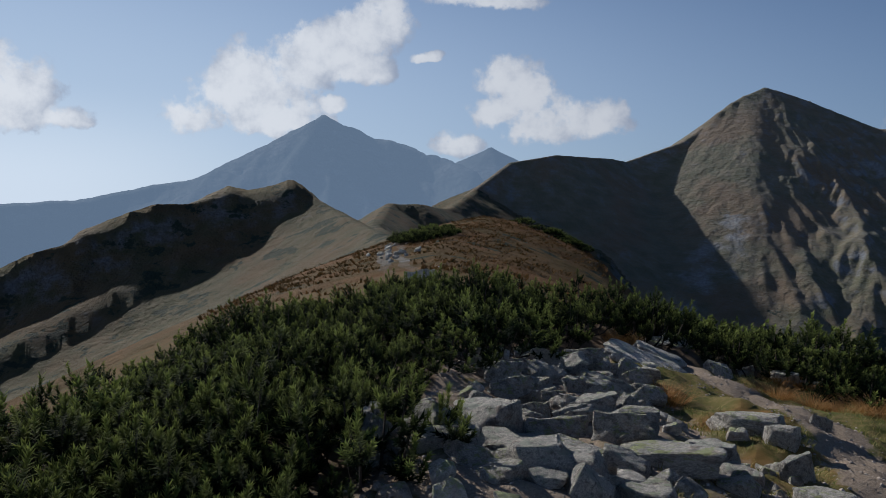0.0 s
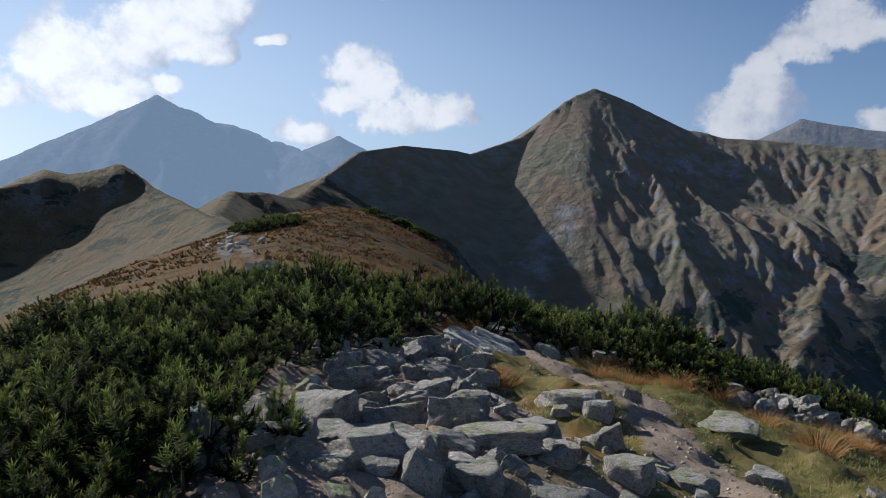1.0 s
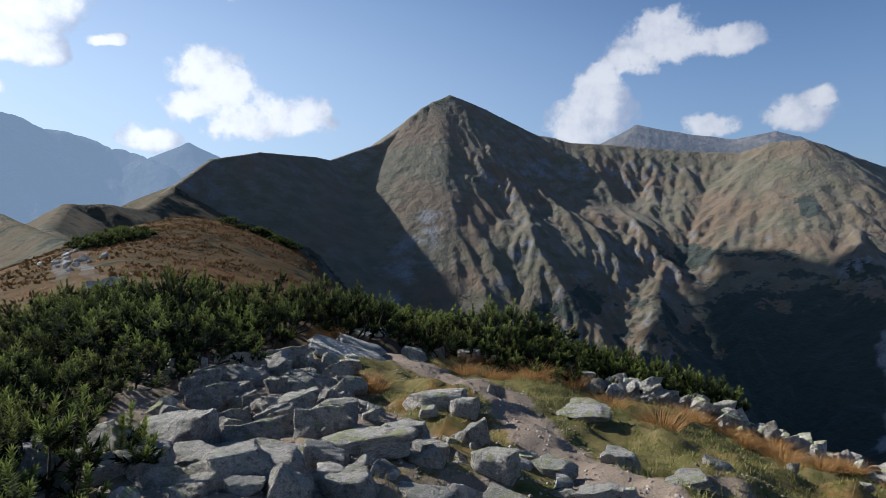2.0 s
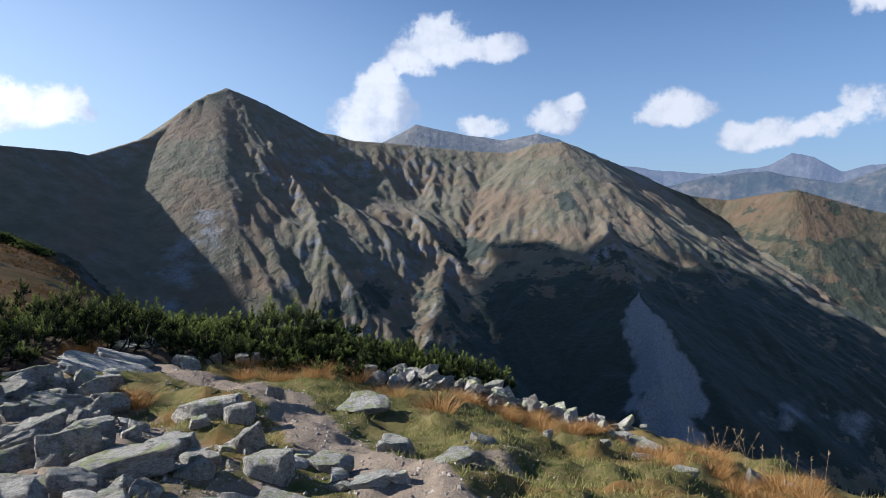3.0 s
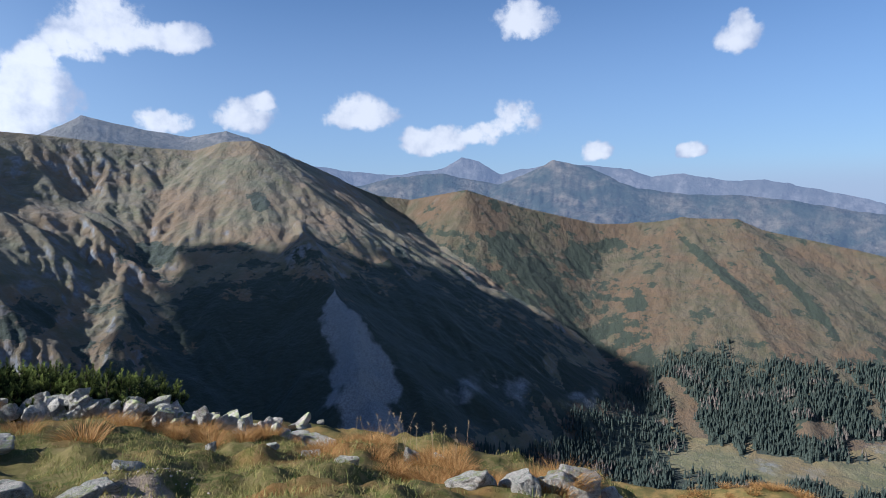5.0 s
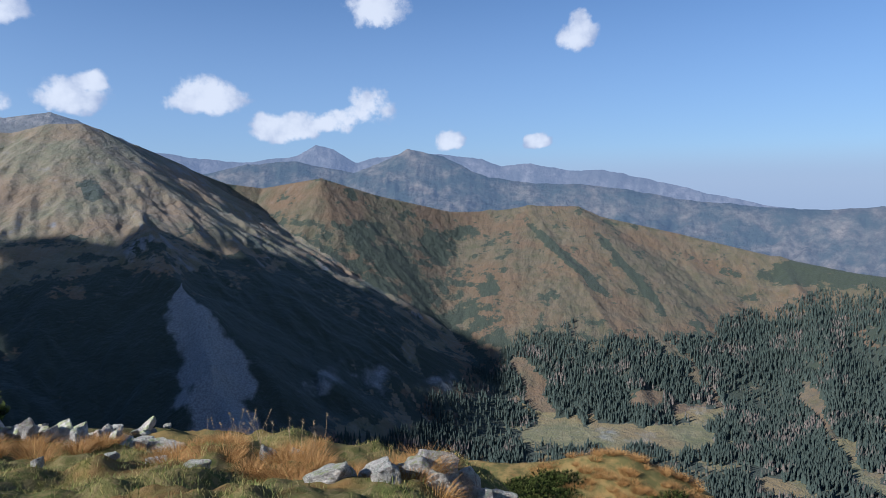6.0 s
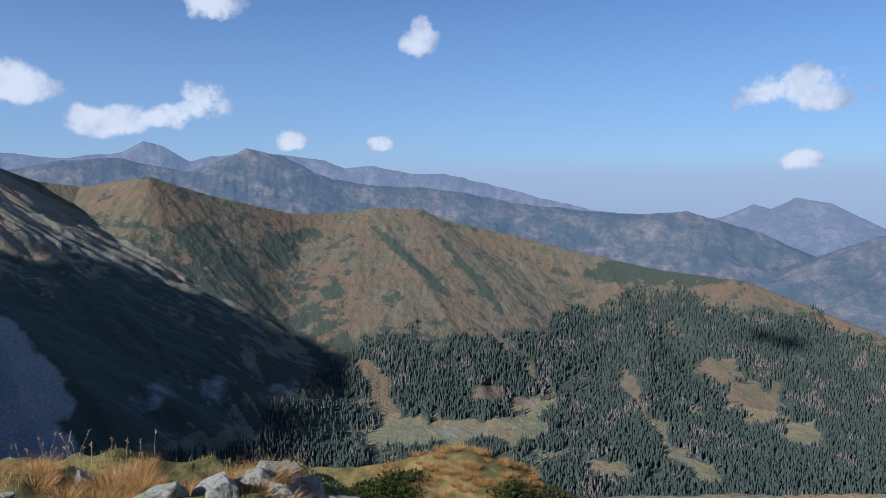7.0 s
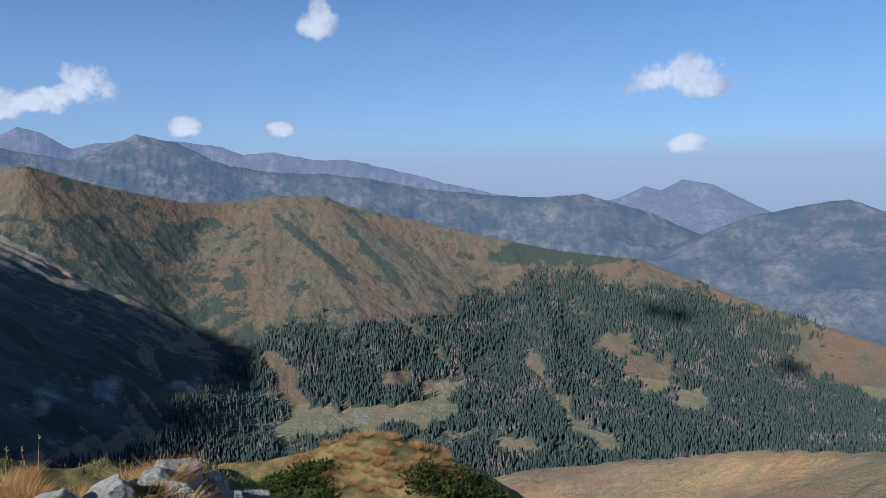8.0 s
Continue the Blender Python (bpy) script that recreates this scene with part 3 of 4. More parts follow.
def build_land():
    parts = [(np.arange(-52, 147.01, 0.165), RINGS), (np.arange(147, 308.01, 2.0), np.geomspace(NEAR, 4900, 90))]
    found = {}
    for bearings, radii in parts:
        x, y, faces = sheet(bearings, radii)
        z, kind = land(x, y)
        z = z + relief(x, y)
        b = np.degrees(np.arctan2(x, y))
        r = np.hypot(x, y)
        z = z + (rough(x / 9, y / 9, 4) - 0.5) * 1.2 * np.clip((r - 42) / 60, 0, 1)
        rise = np.degrees(np.arctan2(z - EYE, r))
        blob = lambda b0, e0, w, h: np.clip(1.4 - np.hypot((b - b0) / w, (rise - e0) / h), 0, 1)
        # A fan of scree widening downwards, small bare patches beside it, and the apron below the peak.
        speck = 1.5 * (rough(x / 45, y / 45, 5, 0.65) - 0.5)
        middle = np.interp(rise, [-18.5, -14, -10, -8.4], [62.3, 61.9, 60.6, 60.0])
        fan = np.clip(1.5 - np.abs(b - middle) / np.interp(rise, [-18.5, -14, -10, -8.7, -7.8], [3.2, 2.6, 1.6, 0.8, 0.05]) + speck, 0, 1) * ((rise < -7.5) & (r > 600))
        apron = np.clip(1.2 - np.abs(b - np.interp(rise, [-9, -6.6, -1], [19, 21, 23.5])) / 4.5 + speck, 0, 1) * ((rise < -0.5) & (r > 900))
        scree = np.maximum.reduce([fan, apron * 0.5, blob(71, -16.4, 3.0, 1.4) * 0.56, blob(76, -16.3, 2.4, 1.8) * 0.56, blob(81.5, -17.0, 2.6, 1.4) * 0.56, blob(74, -15.4, 4.5, 1.6) * 0.42,
                                   blob(98, -20.8, 4.4, 1.3) * 0.46, blob(103.4, -18.6, 2.0, 1.0) * 0.44])
        trodden = np.interp(y, [34, 61, 85, 110], [-1.6, -4.9, -5.6, 0.5]) + 1.6 * (rough(y / 6, y * 0 + 3.3, 3) - 0.5)
        scree = np.maximum(scree, np.clip(1.2 - np.abs(np.abs(x - trodden) - 0.75) / 0.65, 0, 0.56) * ((y > 30) & (y < 108) & (r < 115)))
        pines = np.where(b > 62, np.clip((tree_line(b) - rise) * 0.06 + 0.04, -0.1, 0.4), np.clip((-120 - z) / 250, -0.3, 0.25))
        band = lambda b0, e0, b1, e1, w: np.clip(1.4 - np.abs(b - b0 - (b1 - b0) * (rise - e0) / (e1 - e0)) / w, 0, 1) * np.clip(2 - np.abs(rise - (e0 + e1) / 2) / abs(e1 - e0) * 3.2, 0, 1)
        pines = np.maximum(pines, np.maximum.reduce([blob(45.6, -4.3, 3.0, 1.2), blob(51.5, -3.9, 3.0, 0.6), blob(36.5, -8.8, 3.2, 1.8), blob(53.9, 0.1, 1.0, 1.0), blob(81.3, -5.2, 1.3, 1.4), blob(74.5, -4.2, 1.8, 1.2),
                                                     blob(77.6, -6.4, 1.6, 1.6), blob(84, -4.1, 1.6, 0.6), blob(86, -8.6, 0.7, 1.0), blob(113, -6.9, 6.0, 0.9), band(89.5, -3.4, 96, -9.4, 0.5), band(95, -4.0, 101, -11, 0.4),
                                                     band(76, -4.5, 80, -9.5, 0.8)]) * 0.5)
        # Denser dwarf pine over the shaded cirque; its dark colour deepens the shade.
        pines = np.maximum(pines, blob(61, -14, 21.0, 9.0) * 0.80)
        pines = np.where((b > 62) & (r < 700), -0.05, pines)
        meadow = clearings(b, rise)
        pines = np.where(meadow > 0.3, -0.4, pines)
        verts = np.stack((x, y, z), 1)
        owner = kind[faces[:, 0]]
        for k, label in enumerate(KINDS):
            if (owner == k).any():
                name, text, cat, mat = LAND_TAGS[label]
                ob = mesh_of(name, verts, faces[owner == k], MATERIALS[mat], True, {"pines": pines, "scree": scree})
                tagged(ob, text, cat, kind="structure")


build_land()


# ---- cumulus added over the ridge, unseen above the view, placed to shade the cirque below ----
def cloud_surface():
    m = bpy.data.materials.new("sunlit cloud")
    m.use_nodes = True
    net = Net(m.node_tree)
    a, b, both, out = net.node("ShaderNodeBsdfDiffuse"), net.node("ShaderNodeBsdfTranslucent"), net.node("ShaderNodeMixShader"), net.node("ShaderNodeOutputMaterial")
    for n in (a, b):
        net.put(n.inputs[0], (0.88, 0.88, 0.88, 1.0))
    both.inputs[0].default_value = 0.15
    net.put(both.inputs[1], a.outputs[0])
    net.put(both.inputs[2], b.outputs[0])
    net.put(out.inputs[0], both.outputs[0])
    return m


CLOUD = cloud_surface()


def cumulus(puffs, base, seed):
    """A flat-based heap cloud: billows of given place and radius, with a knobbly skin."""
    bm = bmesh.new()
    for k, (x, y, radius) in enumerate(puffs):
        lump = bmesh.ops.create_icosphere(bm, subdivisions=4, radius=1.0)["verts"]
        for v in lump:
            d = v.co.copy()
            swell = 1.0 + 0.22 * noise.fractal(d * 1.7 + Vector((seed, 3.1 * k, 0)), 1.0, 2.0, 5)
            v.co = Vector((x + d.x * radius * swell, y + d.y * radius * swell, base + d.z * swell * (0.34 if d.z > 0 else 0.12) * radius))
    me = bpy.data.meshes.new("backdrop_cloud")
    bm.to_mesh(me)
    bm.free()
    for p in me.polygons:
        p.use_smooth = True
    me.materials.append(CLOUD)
    tagged(new("backdrop_cloud", me), "unseen white cumulus cloud added high over the ridge to shade the mountainside", "cloud", kind="structure")


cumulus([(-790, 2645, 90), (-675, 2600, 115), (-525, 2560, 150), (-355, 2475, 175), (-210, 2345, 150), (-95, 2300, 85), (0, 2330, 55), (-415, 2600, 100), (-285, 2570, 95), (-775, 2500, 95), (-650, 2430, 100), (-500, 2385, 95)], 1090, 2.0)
# Two small unseen clouds, placed to drop soft spots of shade on the slope.
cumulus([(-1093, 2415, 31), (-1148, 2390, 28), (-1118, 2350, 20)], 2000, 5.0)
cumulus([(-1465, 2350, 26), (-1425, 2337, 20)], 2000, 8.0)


# ---- the summit ground ----
def ground_colour(net, p):
    fine = net.noise(p, 9.0, 6.0, 0.65)
    mid = net.noise(p, 1.6, 5.0, 0.6)
    wide = net.noise(p, 0.45, 4.0, 0.6)
    turf = net.mix(net.ramp(mid, 0.35, 0.65), (0.090, 0.102, 0.031), (0.145, 0.125, 0.047))
    turf = net.mix(net.ramp(fine, 0.42, 0.62), turf, (0.19, 0.15, 0.068))
    turf = net.mix(net.ramp(wide, 0.52, 0.66), turf, (0.22, 0.12, 0.045))
    stone = net.ramp(net.noise(p, 46.0, 6.0, 0.8), 0.36, 0.64)
    grit = net.mix(stone, (0.34, 0.27, 0.205), (0.215, 0.168, 0.125))
    grit = net.mix(net.ramp(fine, 0.4, 0.7, 0.0, 0.6), grit, (0.27, 0.215, 0.17))
    bare = net.math("MULTIPLY_ADD", net.math("SUBTRACT", net.noise(p, 2.6, 6.0, 0.62), 0.5), 1.1, attribute(net, "bare"))
    heath = net.mix(net.ramp(mid, 0.35, 0.68), (0.120, 0.074, 0.032), (0.078, 0.064, 0.028))
    # Soil colour, also used for the painted gap shade in the rubble bank.
    soil_and_gap_shade = net.mix(net.ramp(mid, 0.3, 0.7), (0.075, 0.055, 0.04), (0.15, 0.11, 0.075))
    col = net.mix(net.ramp(bare, 0.42, 0.58), turf, grit)
    col = net.mix(net.math("MULTIPLY", attribute(net, "straw"), net.ramp(mid, 0.25, 0.5)), col, net.mix(net.ramp(net.noise(p, 0.7, 6.0, 0.7), 0.42, 0.58), (0.27, 0.18, 0.07), (0.12, 0.105, 0.04)))
    col = net.mix(net.ramp(attribute(net, "heath"), 0.2, 0.8), col, heath)
    return net.mix(net.ramp(attribute(net, "soil_and_gap_shade"), 0.3, 0.7), col, soil_and_gap_shade)


def ground_relief(net, p):
    return net.math("ADD", net.noise(p, 9.0, 6.0, 0.75), net.math("MULTIPLY", net.noise(p, 55.0, 5.0, 0.75), 0.5))


GROUND = shader("gravel and dry turf", ground_colour, 0.92, ground_relief, 0.03, gloss=0.04)


def near_detail(x, y):
    """Hummocks and hollows of the summit turf."""
    r = np.hypot(x, y)
    return ((rough(x / 0.9 + 40, y / 0.9 + 40, 4) - 0.5) * np.interp(x, [2.4, 4.4], [0.44, 0.74]) + (rough(x / 5 + 11, y / 5 + 11, 3) - 0.5) * 0.3) * np.clip((NEAR - r) / 12, 0, 1) * np.clip(r / 3.0, 0.2, 1)


def ground_at(x, y):
    h, _ = land(np.array([float(x)]), np.array([float(y)]))
    return float(h[0] + near_detail(np.array([float(x)]), np.array([float(y)]))[0])


def ground_many(x, y):
    return land(x, y)[0] + near_detail(x, y)


def build_ground():
    radii = np.concatenate(([0.02], np.geomspace(0.4, NEAR, 260)))
    bearings = np.concatenate((np.arange(-60, 150, 0.5), np.arange(150, 300.01, 2.5)))
    x, y, faces = sheet(bearings, radii)
    z = ground_many(x, y)
    track = np.interp(y, [2, 3.7, 5, 6.6, 7.3, 9, 12], [2.9, 3.4, 3.6, 4.2, 4.3, 3.9, 3.4])
    bare = np.maximum(np.clip(1.12 - np.abs(x - track) / 0.62, 0, 1) * np.clip((y - 0.8) / 1.4, 0, 1), np.clip((3.3 - x) / 0.8, 0, 1) * np.clip((10.5 - y) / 1.0, 0, 1) * np.clip((y - 1.2) / 1.6, 0, 1) * np.clip((x + 2.0) / 1.0, 0, 1) * 0.60)
    bare = np.maximum(bare, np.clip(1.1 - np.hypot(x - 5.0, y - 4.1) / 0.5, 0, 1))
    r = np.hypot(x, y)
    way = np.interp(y, [20, 34, 61, 100], [-0.5, -1.6, -4.9, -2])
    bare = np.maximum(bare, np.clip(1.2 - np.abs(x - way) / 1.3, 0, 1) * (y > 48))
    b = np.degrees(np.arctan2(x, y))
    inner = np.interp(b, [-60, -20, -6, 0, 6, 13, 20, 32, 47], [2.6, 3.0, 3.8, 6.5, 8.0, 9.5, 10.2, 12, 13])
    edge = 1.2 * (rough(x * 0.9, y * 0.9, 4) - 0.5)
    soil_and_gap_shade = np.clip((r - inner + edge) / 0.8, 0, 1) * np.clip((48 - b + 3 * edge) / 3, 0, 1) * np.clip((b + 75 + 8 * edge) / 12, 0, 1) * np.clip((22 - r + edge) / 4, 0, 1)
    # Dark ground among the bank's blocks: shade of the gaps painted in.
    hollow = np.clip(1.3 - np.hypot((x - 1.1) / 1.5, (y - 6.8) / 2.2), 0, 1) * np.clip(0.3 + 2.2 * (rough(x * 1.4 + 8, y * 1.4, 3) - 0.4), 0, 1)
    soil_and_gap_shade = np.maximum(soil_and_gap_shade, hollow * 0.9)
    ob = mesh_of("ground", np.stack((x, y, z), 1), faces, GROUND, True, {"bare": bare, "soil_and_gap_shade": soil_and_gap_shade, "heath": np.clip((r - 17) / 5, 0, 1) * (bare < 0.4) * (b < 60), "straw": np.clip((r - 9) / 4, 0, 1) * (b > 60)})
    tagged(ob, "stony summit ground with gravel and short dry turf", "ground", kind="structure")


build_ground()


# ---- stones ----
def stone_colour(net, p):
    info = net.node("ShaderNodeObjectInfo").outputs["Random"]
    grain = net.noise(p, 15.0, 7.0, 0.82)
    base = net.mix(info, (0.58, 0.55, 0.505), (0.78, 0.72, 0.64))
    base = net.mix(net.ramp(grain, 0.42, 0.58), net.mix(0.5, base, (0.14, 0.136, 0.13)), net.mix(0.5, base, (0.75, 0.70, 0.63)))
    base = net.mix(net.ramp(net.noise(p, 1.7, 5.0, 0.65), 0.52, 0.66, 0.0, 0.6), base, (0.50, 0.37, 0.29))
    base = net.mix(net.ramp(net.noise(p, 3.2, 9.0, 0.78), 0.50, 0.60, 0.0, 0.68), base, (0.14, 0.14, 0.135))
    lichen = net.math("MULTIPLY_ADD", slope_of(net), 0.10, net.noise(net.stretch(p, (1.0, 1.0, 1.3)), 2.4, 9.0, 0.78))
    tint = net.mix(net.ramp(info, 0.45, 0.6), (0.36, 0.40, 0.17), (0.46, 0.49, 0.40))
    base = net.mix(net.ramp(lichen, 0.575, 0.65, 0.0, 0.75), base, tint)
    return base


def stone_relief(net, p):
    ledge = net.noise(net.stretch(p, (1.0, 1.0, 2.0)), 2.2, 7.0, 0.7)
    crack = net.math("MULTIPLY", net.ramp(net.cells(net.stretch(p, (1.0, 1.3, 1.8)), 2.1, "DISTANCE_TO_EDGE"), 0.0, 0.03), 0.10)
    return net.math("ADD", crack, net.math("MULTIPLY_ADD", ledge, 0.45, net.noise(p, 5.0, 9.0, 0.75)), net.math("MULTIPLY", net.noise(p, 24.0, 5.0, 0.75), 0.5))


STONE = shader("weathered lichened granite", stone_colour, 0.9, stone_relief, 0.15, gloss=0.1)


def stone_mesh(seed, cuts=7, level=2):
    """A split granite block of unit size: a lump cleft by random planes, with chipped edges and a rough skin."""
    rnd = random.Random(seed)
    bm = bmesh.new()
    bmesh.ops.create_cube(bm, size=2.0)
    planes = []
    for n, away in (((0, 0, 1), 0.5), ((0, 0, -1), 0.55), ((1, 0, 0), 0.72), ((-1, 0, 0), 0.72), ((0, 1, 0), 0.64), ((0, -1, 0), 0.64)):
        jitter = Vector((rnd.uniform(-1, 1), rnd.uniform(-1, 1), rnd.uniform(-1, 1))) * 0.38
        planes.append(((Vector(n) + jitter).normalized(), away * rnd.uniform(0.8, 1.12)))
    for k in range(cuts):
        a = rnd.uniform(0, 6.283)
        planes.append((Vector((math.cos(a), math.sin(a), rnd.uniform(-0.5, 1.0))).normalized(), rnd.uniform(0.56, 0.84)))
    for n, away in planes:
        bmesh.ops.bisect_plane(bm, geom=bm.verts[:] + bm.edges[:] + bm.faces[:], plane_co=n * away, plane_no=n, clear_outer=True)
        bmesh.ops.holes_fill(bm, edges=[e for e in bm.edges if len(e.link_faces) < 2])
    bmesh.ops.remove_doubles(bm, verts=bm.verts[:], dist=0.03)
    bmesh.ops.bevel(bm, geom=bm.edges[:], offset=0.045, segments=1, affect="EDGES")
    bmesh.ops.triangulate(bm, faces=bm.faces[:])
    for k in range(level + 1):
        long = [e for e in bm.edges if e.calc_length() > (0.5, 0.3, 0.2)[k]]
        if long:
            bmesh.ops.subdivide_edges(bm, edges=long, cuts=1)
            bmesh.ops.triangulate(bm, faces=[f for f in bm.faces if len(f.verts) > 3])
    shift = Vector((rnd.uniform(0, 90), rnd.uniform(0, 90), rnd.uniform(0, 90)))
    for v in bm.verts:
        d = v.co.normalized()
        v.co += d * (noise.noise(v.co * 1.6 + shift) * 0.12 + noise.noise(v.co * 4.0 + shift) * 0.06 + noise.noise(v.co * 9.0 + shift) * 0.03)
    bmesh.ops.recalc_face_normals(bm, faces=bm.faces[:])
    me = bpy.data.meshes.new("rock")
    bm.to_mesh(me)
    bm.free()
    for p in me.polygons:
        p.use_smooth = True
    me.set_sharp_from_angle(angle=radians(30))
    me.materials.append(STONE)
    return me


STONES = [stone_mesh(100 + k) for k in range(14)]
COBBLES = [stone_mesh(200 + k, 6, 1) for k in range(8)]
PEBBLES = [stone_mesh(300 + k, 4, 0) for k in range(6)]
stone_rnd = random.Random(5)


def lay_stone(x, y, wide, tall, label, group, deep=0.75, tilt=14.0, meshes=None, sink=0.3, turn=None):
    ob = new("rock", stone_rnd.choice(meshes or STONES))
    high = tall * 0.82
    ob.scale = (wide * 0.58, wide * 0.58 * deep * stone_rnd.uniform(0.8, 1.2), high * 0.92)
    rz = stone_rnd.uniform(-25, 25) if turn is None else turn
    ob.rotation_euler = [radians(a) for a in (stone_rnd.uniform(-tilt, tilt), stone_rnd.uniform(-tilt, tilt), rz - math.degrees(math.atan2(x, y)))]
    ob.location = (x, y, ground_at(x, y) + high * (0.42 - sink))
    return tagged(ob, label, "rock", group, "")


# place, width, height of the blocks that stand out
BANK = [(4.1, 11.6, 0.95, 0.40), (2.9, 9.5, 1.35, 0.24), (3.3, 9.9, 0.9, 0.3), (1.82, 8.6, 0.55, 0.30), (2.06, 7.6, 0.65, 0.36), (1.46, 7.1, 0.27, 0.26), (0.98, 6.9, 0.52, 0.32),
        (1.48, 6.3, 0.58, 0.40), (1.90, 6.5, 0.30, 0.36), (1.50, 5.5, 0.52, 0.32), (1.01, 5.05, 0.58, 0.28), (1.10, 5.75, 0.34, 0.2), (0.74, 5.2, 0.44, 0.24),
        (0.42, 5.5, 0.62, 0.50), (0.82, 5.95, 0.28, 0.26), (0.96, 6.1, 0.24, 0.22), (0.55, 4.5, 0.50, 0.25), (0.86, 4.4, 0.62, 0.28), (1.18, 4.35, 0.30, 0.22)]
SLABS = [(1.42, 4.25, 0.46, 0.34), (1.72, 4.95, 0.85, 0.24), (2.30, 5.45, 0.52, 0.26), (2.38, 5.1, 0.34, 0.26), (2.14, 4.55, 0.30, 0.24), (0.55, 7.3, 0.36, 0.22),
         (0.76, 7.15, 0.27, 0.26), (0.15, 4.55, 0.33, 0.18), (3.17, 6.7, 0.85, 0.36), (3.28, 6.2, 0.40, 0.32), (2.92, 5.25, 0.34, 0.30), (2.62, 4.38, 0.48, 0.28),
         (3.25, 4.42, 0.42, 0.2), (2.51, 3.85, 0.48, 0.22), (1.96, 4.15, 0.52, 0.14), (-0.42, 4.75, 0.42, 0.48), (-0.75, 5.75, 0.6, 0.3), (0.1, 5.0, 0.3, 0.2)]
OUTER = [(4.33, 10.1, 0.55, 0.34), (5.0, 10.7, 0.42, 0.36), (5.35, 10.1, 0.52, 0.38), (5.68, 10.1, 0.48, 0.30), (5.24, 6.68, 0.75, 0.16), (4.12, 4.68, 0.42, 0.30),
         (4.78, 4.45, 0.40, 0.14), (5.27, 4.58, 0.34, 0.12), (7.56, 8.8, 0.5, 0.56), (8.7, 9.0, 1.1, 0.36), (8.1, 8.1, 0.45, 0.26), (4.2, 7.2, 0.22, 0.24),
         (2.96, 3.9, 0.2, 0.1), (3.2, 3.78, 0.4, 0.11), (3.96, 3.7, 0.4, 0.11), (6.45, 1.5, 0.58, 0.24), (6.3, 2.6, 0.2, 0.14), (7.2, 3.3, 0.3, 0.12)]
RIM = [(6.9, 0.75, 0.42, 0.3), (7.2, 0.5, 0.45, 0.42), (7.0, 0.12, 0.36, 0.32), (7.3, -0.1, 0.4, 0.36), (7.4, 0.3, 0.36, 0.36), (7.15, -0.35, 0.34, 0.3), (6.95, 0.3, 0.24, 0.2), (6.75, 0.45, 0.36, 0.3), (6.5, 0.95, 0.3, 0.26), (7.5, -0.6, 0.4, 0.3), (6.7, 1.1, 0.4, 0.24), (9.4, 5.0, 0.55, 0.5),
       (9.9, 4.6, 0.4, 0.24), (8.3, 2.9, 0.22, 0.26), (8.4, 2.6, 0.18, 0.16), (9.2, 4.1, 0.35, 0.14), (8.0, 4.3, 0.28, 0.16), (7.4, 4.5, 0.3, 0.1), (6.8, 4.9, 0.16, 0.14)]
for x, y, w, h in BANK:
    lay_stone(x, y, w, h, "angular grey granite block lying in the rubble bank", "blocks of the rubble bank")
for x, y, w, h in SLABS:
    lay_stone(x, y, w, h, "worn granite boulder bedded in gravel beside the path", "boulders by the path")
for x, y, w, h in OUTER:
    lay_stone(x, y, w, h, "lichen-spotted granite stone sunk in short turf", "stones in the turf", sink=0.36)
for x, y, w, h in RIM:
    lay_stone(x, y, w, h, "pale lichened rock at the grassy rim", "rocks at the rim", tilt=20, sink=0.12)
rubble = []
for k in range(250):
    s = 3.6 * stone_rnd.random()
    x, y = float(np.interp(s, [0, 1.5, 2.6, 3.6], [7.5, 8.7, 9.5, 9.9])) + stone_rnd.gauss(0, 0.42), float(np.interp(s, [0, 1.5, 2.6, 3.6], [9.2, 8.2, 7.0, 5.9])) + stone_rnd.gauss(0, 0.25)
    w = 0.13 + 0.27 * stone_rnd.random() ** 1.6
    ob = lay_stone(x, y, w, w * stone_rnd.uniform(0.45, 1.0), "sharp grey stone in the rubble heap", "stones of the rubble heap", tilt=48, meshes=COBBLES, sink=0.12)
    ob.location.z += 0.075 * (k % 5) * (1 - s / 5.0)
    if k > 95:
        rubble.append(ob)
for k in range(105):
    x, y = stone_rnd.uniform(-0.2, 2.8), stone_rnd.uniform(3.9, 8.6)
    if x > 1.2 + 0.35 * (y - 4) or x < 0.2 * (y - 5):
        continue
    w = stone_rnd.uniform(0.20, 0.52)
    lay_stone(x, y, w, w * stone_rnd.uniform(0.45, 0.75), "tilted granite block wedged in the rubble bank", "blocks of the rubble bank", tilt=28, sink=stone_rnd.uniform(0.05, 0.3))
small = []
for k in range(190):
    x, y = stone_rnd.uniform(-0.6, 3.4), stone_rnd.uniform(3.3, 9.2)
    if x > 3.0 and y > 5 or x < 0.3 and y > 6.3:
        continue
    w = stone_rnd.uniform(0.09, 0.26)
    small.append(lay_stone(x, y, w, w * stone_rnd.uniform(0.45, 0.8), "", "", tilt=30, meshes=PEBBLES, sink=0.2))


def join_small(obs, name, label):
    """Stones too many to tell apart, one mesh."""
    bm = bmesh.new()
    for ob in obs:
        m = Matrix.LocRotScale(ob.location, ob.rotation_euler, ob.scale)
        me = ob.data.copy()
        me.transform(m)
        bm.from_mesh(me)
        bpy.data.meshes.remove(me)
        bpy.data.objects.remove(ob)
    me = bpy.data.meshes.new(name)
    bm.to_mesh(me)
    bm.free()
    me.materials.append(STONE)
    tagged(new(name, me), label, "stones", kind="stuff")


join_small(small, "small_stones", "small broken granite stones between larger blocks")
join_small(rubble, "rubble", "sharp grey rubble piled below the dwarf pines")


